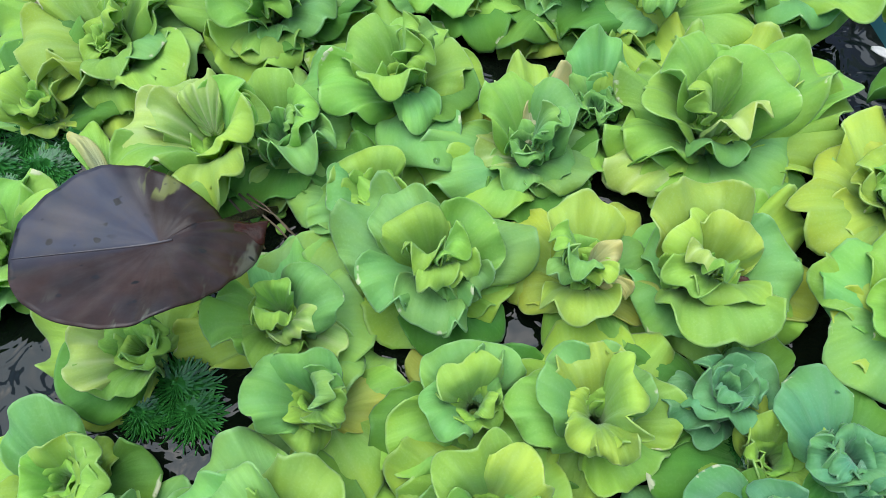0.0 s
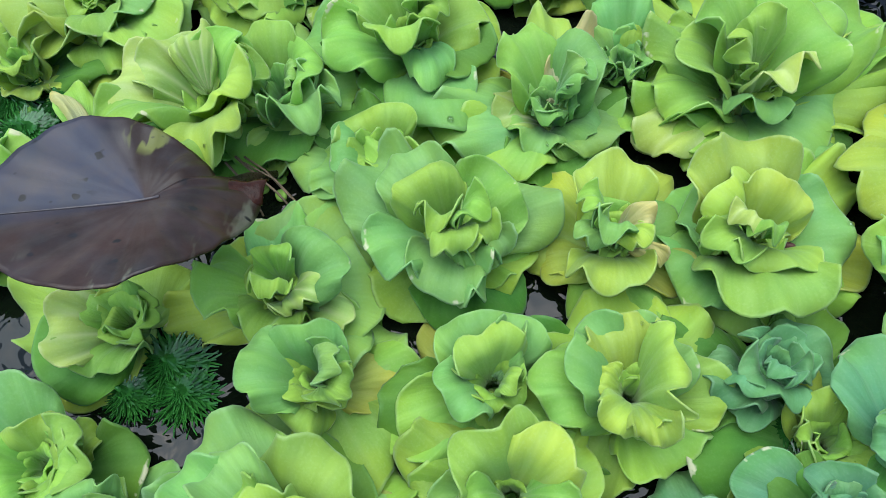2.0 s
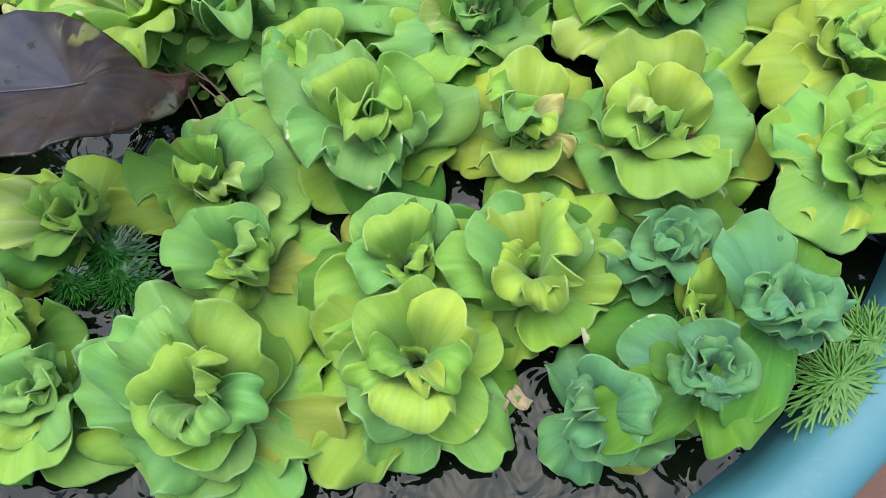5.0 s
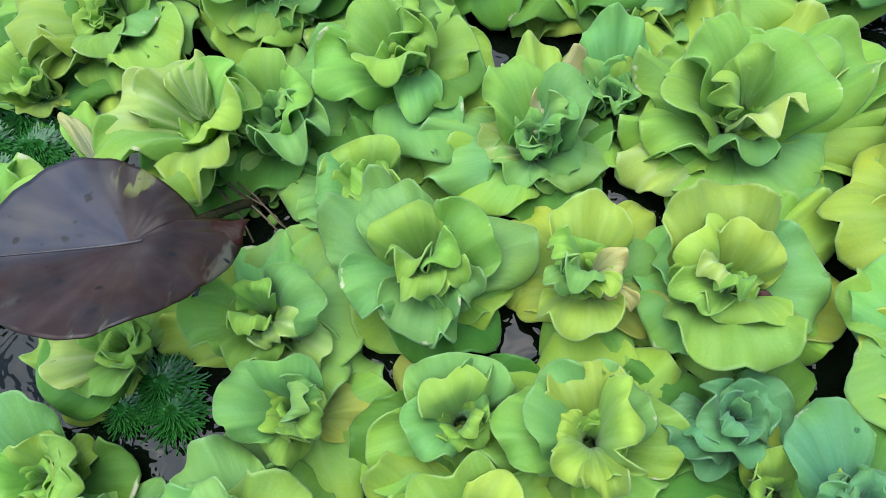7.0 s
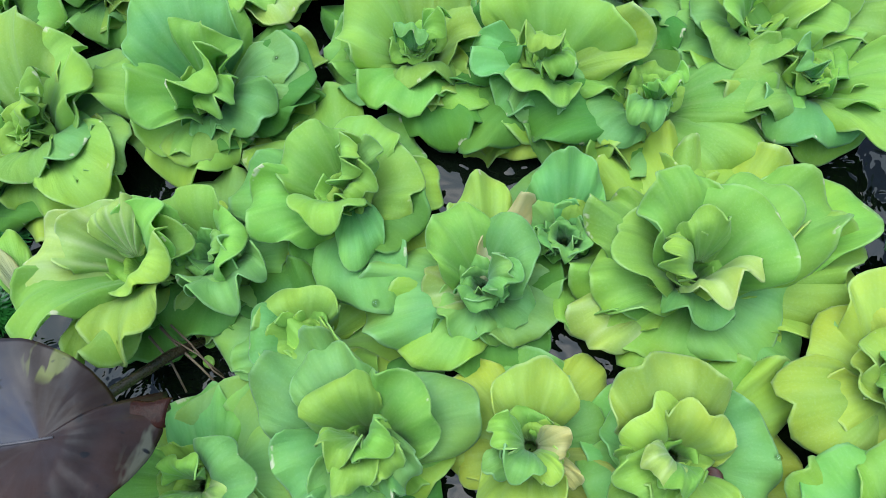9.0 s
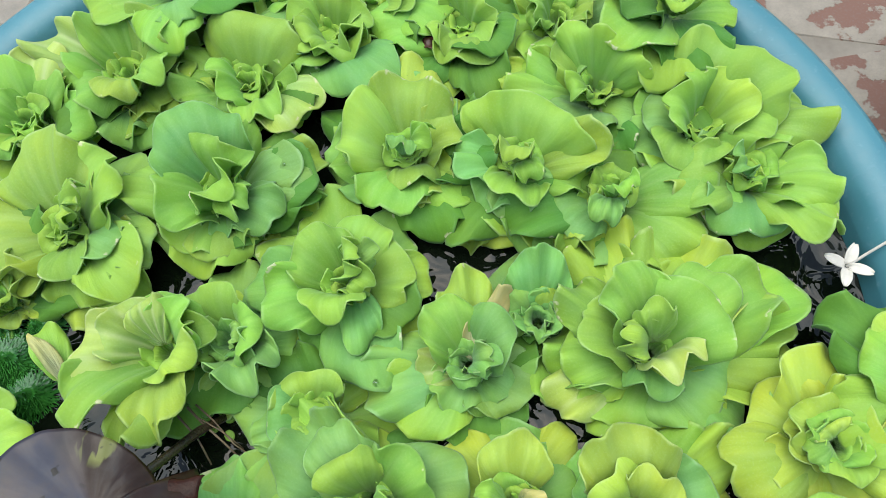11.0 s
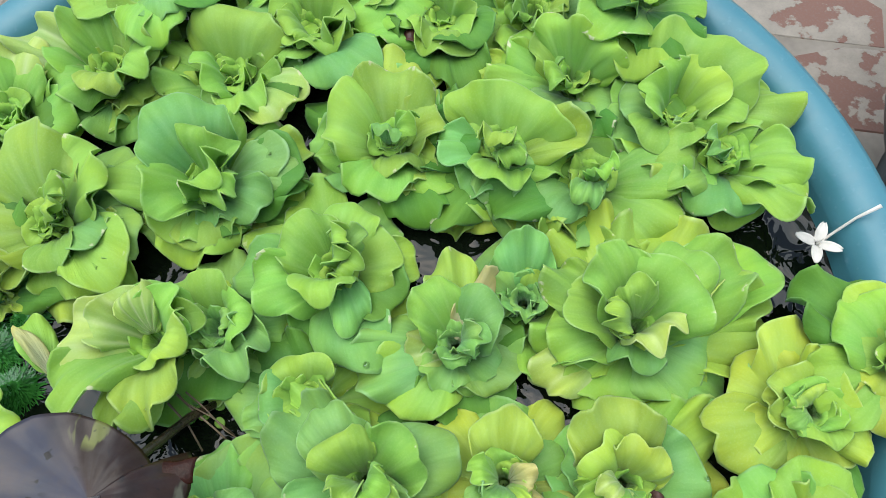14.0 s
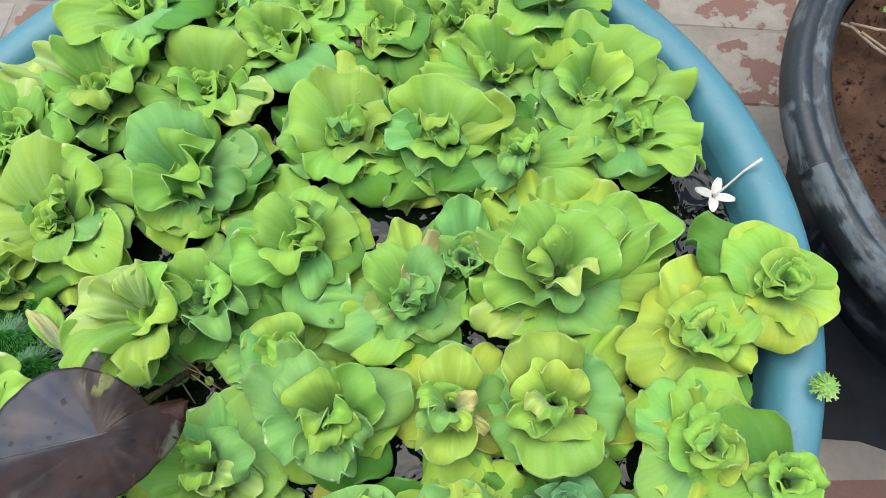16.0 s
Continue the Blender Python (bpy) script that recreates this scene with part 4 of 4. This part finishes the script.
def weed(x, y, z, radius, material, label, seed, lift=0.5, arms=19, tiers=4):
    """A feathery whorled shoot tip: tiers of hair-fine forking leaflets round a stem."""
    rng = np.random.default_rng(seed)
    base = empty("water_weed", (x, y, z), label, "water weed", "feathery water weeds")
    for tier in range(tiers):
        verts, faces = [], []
        size = radius * (1 - 0.2 * tier)
        for i in range(arms):
            a = 2 * math.pi * (i + 0.37 * tier) / arms + rng.uniform(-0.1, 0.1)
            tip_z = size * (lift - 0.55) + 0.25 * size * tier * lift + rng.uniform(-0.1, 0.1) * size
            end = Vector((size * math.cos(a), size * math.sin(a), tip_z)) * rng.uniform(0.85, 1.1)
            root = Vector((0, 0, 0.004 * tier))
            bend = root.lerp(end, 0.45) + Vector((0, 0, 0.12 * size))
            blade(verts, faces, root, bend, 0.0011, 0.0010)
            blade(verts, faces, bend, end, 0.0010, 0.0005)
            for f in (0.4, 0.7):
                start = root.lerp(bend, f / 0.5) if f < 0.5 else bend.lerp(end, (f - 0.45) / 0.55)
                for sign in (-1, 1):
                    a2 = a + sign * rng.uniform(0.25, 0.45)
                    tip = start + Vector((math.cos(a2), math.sin(a2), rng.uniform(-0.15, 0.25))) * size * (0.6 - 0.35 * f)
                    blade(verts, faces, start, tip, 0.0009, 0.0004)
        child("whorl", mesh_of("whorl", verts, faces, material, smooth=False), base)
    verts, faces = tube([(0, 0, -0.05), (0, 0, 0.004 * tiers)], [0.0016, 0.0012], 6)
    child("stem", mesh_of("stem", verts, faces, material), base)


DARK_WEED = "dark green feathery water weed tip just under the surface"
for i, (x, y, r) in enumerate(((-0.156, -0.120, 0.034), (-0.148, -0.136, 0.026), (-0.279, 0.068, 0.034), (-0.300, 0.046, 0.030), (-0.262, 0.040, 0.026), (-0.312, 0.084, 0.028), (-0.245, 0.062, 0.024), (-0.285, 0.098, 0.026), (-0.330, 0.058, 0.030), (-0.318, 0.020, 0.030), (-0.282, 0.016, 0.028), (-0.250, 0.012, 0.024), (-0.268, 0.090, 0.022), (-0.178, -0.134, 0.022), (0.153, -0.175, 0.026), (0.313, -0.089, 0.022))):
    weed(x, y, WATER + 0.001, 0.88 * r, MAT_WEED, DARK_WEED, 40 + i, 0.30)
for i, (x, y, r) in enumerate(((-0.268, 0.040, 0.034), (-0.244, 0.014, 0.026), (-0.290, 0.022, 0.028))):
    weed(x, y, WATER + 0.001, 0.88 * r, MAT_WEED, DARK_WEED, 70 + i, 0.25)
weed(0.207, -0.224, WATER + 0.022, 0.034, MAT_WEED_MID, "pale green feathery water weed lying by the tub's edge", 61, 0.7, 13)
weed(0.228, -0.206, WATER + 0.018, 0.028, MAT_WEED_MID, "pale green feathery water weed lying by the tub's edge", 62, 0.7, 13)
weed(0.329, -0.096, RIM_Z + 0.004, 0.0105, MAT_WEED_LIGHT, "small light green weed tuft stuck on the tub's rim", 63, 0.9, 11, 3)


# ---- flower ----
def flower():
    """A fallen white four-petalled flower, its long tube leaning on the tub's rim."""
    c = Vector((0.306, 0.065, WATER + 0.014))
    base = empty("white_flower", c, "fallen white four-petalled flower with a long thin tube", "flower")
    for k, bearing in enumerate((152, 62, -28, -112)):
        s, v = np.meshgrid(np.linspace(0, 1, 9), np.linspace(-1, 1, 7), indexing="ij")
        half = 0.0036 * np.sin(np.pi * np.clip(0.12 + 0.86 * s, 0, 1)) ** 0.6
        top = np.stack([0.0015 + 0.0145 * s, v * half, 0.002 + 0.004 * s - 0.003 * s ** 2 + 0.0012 * v ** 2], axis=2)
        verts, faces, uv = sheet(top, grid_normals(top), np.full(s.shape, 0.0007), np.stack([s, v * 0.5 + 0.5], axis=2))
        child("petal", mesh_of("petal", verts, faces, MAT_PETAL, uv), base, pose(0, 0, 0, 0, -8, bearing))
    path = [Vector((0, 0, 0.001)), Vector((0.010, 0.005, 0.006)), Vector((0.022, 0.010, 0.018)), Vector((0.033, 0.012, 0.030))]
    verts, faces = tube(path, [0.0012, 0.0010, 0.0010, 0.0014], 8)
    child("tube", mesh_of("tube", verts, faces, MAT_PETAL), base, label="long thin pale tube")


flower()


# ---- twigs, scraps and leaflets ----
def twig(points, width):
    verts, faces = tube(points, [width * (1 - 0.12 * i) for i in range(len(points))], 7)
    tagged(new("twig", mesh_of("twig", verts, faces, MAT_TWIG)), "thin brown rotting stalk among the rosettes", "twig", "stalks beside the fallen leaf")


twig([(-0.124, -0.004, 0.238), (-0.112, -0.016, 0.236), (-0.100, -0.027, 0.232), (-0.088, -0.040, 0.222)], 0.0009)
twig([(-0.120, -0.002, 0.234), (-0.107, -0.013, 0.235), (-0.094, -0.028, 0.230), (-0.083, -0.036, 0.222)], 0.0007)
twig([(-0.128, -0.010, 0.242), (-0.116, -0.024, 0.236), (-0.108, -0.040, 0.230)], 0.0008)
twig([(-0.118, -0.010, 0.240), (-0.101, -0.020, 0.236), (-0.090, -0.030, 0.224)], 0.0006)


def scrap(x, y, z, size, material, label, category, seed, tilt=20):
    """A crumpled bit of dead leaf."""
    rng = np.random.default_rng(seed)
    s, v = np.meshgrid(np.linspace(-1, 1, 9), np.linspace(-1, 1, 9), indexing="ij")
    r = np.sqrt(1 - 0.45 * np.maximum(s ** 2, v ** 2))
    a, b, c = rng.uniform(0, 6, 3)
    top = np.stack([size * s * r, 0.6 * size * v * r, size * (0.22 * np.sin(3 * s + a) + 0.2 * np.sin(4 * v + b) * s + 0.2 * v ** 2)], axis=2)
    verts, faces, uv = sheet(top, grid_normals(top), np.full(s.shape, 0.0008), np.stack([s, v], axis=2) * 0.5 + 0.5)
    ob = new("leaf_scrap", mesh_of("leaf_scrap", verts, faces, material, uv))
    ob.matrix_world = pose(x, y, z, rng.uniform(-tilt, tilt), rng.uniform(-tilt, tilt), rng.uniform(0, 360))
    tagged(ob, label, category)


scrap(0.166, -0.089, 0.238, 0.011, MAT_RED, "rotten dark red leaf scrap in a rosette", "leaf scrap", 1)
scrap(0.160, -0.094, 0.236, 0.008, MAT_RED, "rotten dark red leaf scrap in a rosette", "leaf scrap", 2)
scrap(0.048, 0.257, 0.240, 0.017, MAT_RED, "dry reddish brown leaf lying between rosettes", "leaf scrap", 3)
scrap(0.012, 0.046, 0.228, 0.009, MAT_TAN, "tan scrap of dead leaf on the water", "leaf scrap", 4)
scrap(-0.295, 0.178, 0.236, 0.015, MAT_TAN, "pinkish tan dead leaf between rosettes", "leaf scrap", 5)
scrap(0.053, -0.221, 0.224, 0.009, MAT_TAN, "tan scrap of dead leaf on the water", "leaf scrap", 6)
scrap(0.064, -0.218, 0.224, 0.008, MAT_TAN, "tan scrap of dead leaf on the water", "leaf scrap", 7)
scrap(0.118, 0.020, 0.232, 0.010, MAT_TWIG, "dark brown rotten leaf scrap under a rosette", "leaf scrap", 8)
scrap(0.150, 0.018, 0.232, 0.010, MAT_TWIG, "dark brown rotten leaf scrap under a rosette", "leaf scrap", 9)
scrap(0.030, 0.030, 0.222, 0.012, MAT_TWIG, "dark brown rotten leaf scrap under a rosette", "leaf scrap", 10)


def leaflet(x, y, r, seed):
    """A small round floating leaf."""
    rng = np.random.default_rng(seed)
    verts = [(0, 0, 0.0012)]
    n = 14
    for ring in (0.6, 1.0):
        for k in range(n):
            a = 2 * math.pi * k / n
            verts.append((ring * r * math.cos(a), ring * r * 0.85 * math.sin(a), 0.0012 + 0.0016 * (ring - 0.6)))
    verts += [(vx, vy, -0.0004) for vx, vy, _ in verts[n + 1:]]
    faces = [(0, 1 + k, 1 + (k + 1) % n) for k in range(n)]
    for o in (1, n + 1):
        faces += [(o + k, o + n + k, o + n + (k + 1) % n, o + (k + 1) % n) for k in range(n)]
    ob = new("floating_leaflet", mesh_of("floating_leaflet", verts, faces, TONES["g"], [(0.7, 0.5)] * len(verts)))
    ob.matrix_world = pose(x, y, WATER + 0.003, rng.uniform(-8, 8), rng.uniform(-8, 8), rng.uniform(0, 360))
    tagged(ob, "tiny round green floating leaf", "leaf", "small floating leaves")


rng = np.random.default_rng(77)
for i, (x, y) in enumerate(((-0.109, -0.011), (-0.114, 0.019), (-0.123, -0.063), (0.132, -0.102), (-0.100, 0.032), (-0.261, 0.069), (0.035, 0.045), (0.082, 0.008), (-0.205, 0.105), (0.140, -0.108), (-0.030, 0.010))):
    for k in range(4):
        leaflet(x + rng.uniform(-0.012, 0.012), y + rng.uniform(-0.012, 0.012), rng.uniform(0.0028, 0.0055), 200 + 4 * i + k)


# ---- grit in the planter ----
def clod(x, y, z, r, seed, material, label, name, category):
    rng = np.random.default_rng(seed)
    bm = bmesh.new()
    bmesh.ops.create_icosphere(bm, subdivisions=2, radius=r)
    for vert in bm.verts:
        vert.co *= 1 + 0.35 * noise.noise(vert.co * (1.3 / r) + Vector((seed, 0, 0)))
        vert.co.z *= 0.65
    me = bpy.data.meshes.new(name)
    bm.to_mesh(me)
    bm.free()
    me.materials.append(material)
    me.shade_smooth()
    ob = new(name, me)
    ob.matrix_world = pose(x, y, z, 0, 0, rng.uniform(0, 360))
    tagged(ob, label, category, category + "s in the planter")


for i in range(34):
    a, rad = rng.uniform(1.9, 4.3), 0.25 * math.sqrt(rng.uniform(0.25, 0.95))
    stone = i % 5 == 0
    clod(TYRE[0] + rad * math.cos(a), TYRE[1] + rad * math.sin(a), 0.160, rng.uniform(0.002, 0.0055), i, MAT_GRIT if stone else MAT_SOIL,
         "small pale stone on the soil" if stone else "small brown clod of soil", "pebble" if stone else "soil_clod", "pebble" if stone else "clod")


def crumbs():
    """Loose crumbs over the soil, too small to pick apart."""
    gen = np.random.default_rng(31)
    verts, faces = [], []
    for _ in range(1500):
        a, rad, r = gen.uniform(1.8, 4.4), 0.256 * math.sqrt(gen.uniform(0.2, 1)), gen.uniform(0.0007, 0.0022)
        c = Vector((TYRE[0] + rad * math.cos(a), TYRE[1] + rad * math.sin(a), 0.160 + gen.uniform(-0.002, 0.004)))
        n = len(verts)
        for d in ((1, 0, 0), (-1, 0, 0), (0, 1, 0), (0, -1, 0), (0, 0, 1), (0, 0, -1)):
            verts.append(c + Vector(d) * r * gen.uniform(0.6, 1.3))
        faces += [(n + p, n + q, n + s) for p, q, s in ((0, 2, 4), (2, 1, 4), (1, 3, 4), (3, 0, 4), (2, 0, 5), (1, 2, 5), (3, 1, 5), (0, 3, 5))]
    tagged(new("soil_crumbs", mesh_of("soil_crumbs", verts, faces, MAT_SOIL, smooth=False)), "loose reddish brown soil crumbs in the tyre", "soil", kind="stuff")


crumbs()


def dry_stem(points, width):
    verts, faces = tube(points, [width * (1 - 0.12 * i) for i in range(len(points))], 7)
    tagged(new("dry_stem", mesh_of("dry_stem", verts, faces, MAT_STRAW)), "dry straw-coloured stem lying on the soil", "stem", "dry stems on the soil")


MAT_STRAW = mottled("dry_straw", (0.16, 0.10, 0.065), (0.34, 0.24, 0.16), 80.0, 0.8, 0.4)
dry_stem([(0.480, 0.262, 0.170), (0.500, 0.245, 0.174), (0.512, 0.222, 0.172), (0.530, 0.205, 0.166)], 0.0022)
dry_stem([(0.498, 0.248, 0.176), (0.520, 0.236, 0.176), (0.548, 0.232, 0.170)], 0.0018)
dry_stem([(0.505, 0.236, 0.176), (0.522, 0.216, 0.172), (0.546, 0.192, 0.168)], 0.0014)
scrap(0.522, 0.192, 0.170, 0.009, MAT_TAN, "yellowish tan dead leaf bit on the soil", "leaf scrap", 21)
scrap(0.545, 0.170, 0.168, 0.007, MAT_TAN, "yellowish tan dead leaf bit on the soil", "leaf scrap", 22)
seedling = empty("seedling", (0.556, 0.262, 0.160), "small green seedling in the planter", "seedling")
for k, turn in enumerate((200, 320, 80)):
    child("leaf", leaf_mesh(np.random.default_rng(90 + k), 0.022, 0.020, 0.014, TONES["d"], 9, 13, 0.4), seedling, pose(0, 0, 0, 0, 0, turn))

# ---- withered leaf and water drops ----
withered = empty("withered_leaf", (-0.213, 0.020, WATER + 0.012), "withered leaf with a curled cream margin over the water", "leaf")
child("blade", leaf_mesh(np.random.default_rng(3), 0.040, 0.018, 0.026, TONES["g"], 13, 31, 0.8, 2.0), withered, pose(0, 0, 0, 20, 0, 131))
child("margin", leaf_mesh(np.random.default_rng(4), 0.044, 0.022, 0.013, TONES["c"], 13, 31, 0.7, 0.5, 0.3, 1.4), withered, pose(0.001, -0.004, 0.002, 30, 0, 136), label="dry cream-coloured margin")


def water_drop(x, y, r, seed):
    """A flattened bead of water resting on whatever leaf lies uppermost at x, y."""
    hit, at, normal, _, _, _ = scene.ray_cast(bpy.context.evaluated_depsgraph_get(), (x, y, 0.32), (0, 0, -1))
    if not hit:
        return
    verts, faces = lathe([(r, -0.0001), (r * 0.97, r * 0.22), (r * 0.8, r * 0.48), (r * 0.45, r * 0.66), (r * 0.02, r * 0.72)], 16)
    ob = new("water_drop", mesh_of("water_drop", verts, faces, MAT_DROP))
    ob.matrix_world = Matrix.Translation(at) @ normal.to_track_quat("Z", "Y").to_matrix().to_4x4()
    tagged(ob, "clear round water drop resting on a leaf", "water drop", "water drops on the leaves")


MAT_DROP = bpy.data.materials.new("drop_water")
MAT_DROP.use_nodes = True
for key, value in (("Transmission Weight", 1.0), ("Roughness", 0.0), ("IOR", 1.33)):
    MAT_DROP.node_tree.nodes["Principled BSDF"].inputs[key].default_value = value
bpy.context.view_layer.update()
for i, (x, y, r) in enumerate(((0.001, 0.003, 0.0024), (0.199, -0.081, 0.0020), (-0.149, 0.228, 0.0014), (0.083, -0.130, 0.0013), (-0.128, -0.020, 0.0012), (0.190, -0.160, 0.0013), (-0.062, 0.158, 0.0015), (-0.020, -0.098, 0.0013))):
    water_drop(x, y, r, i)
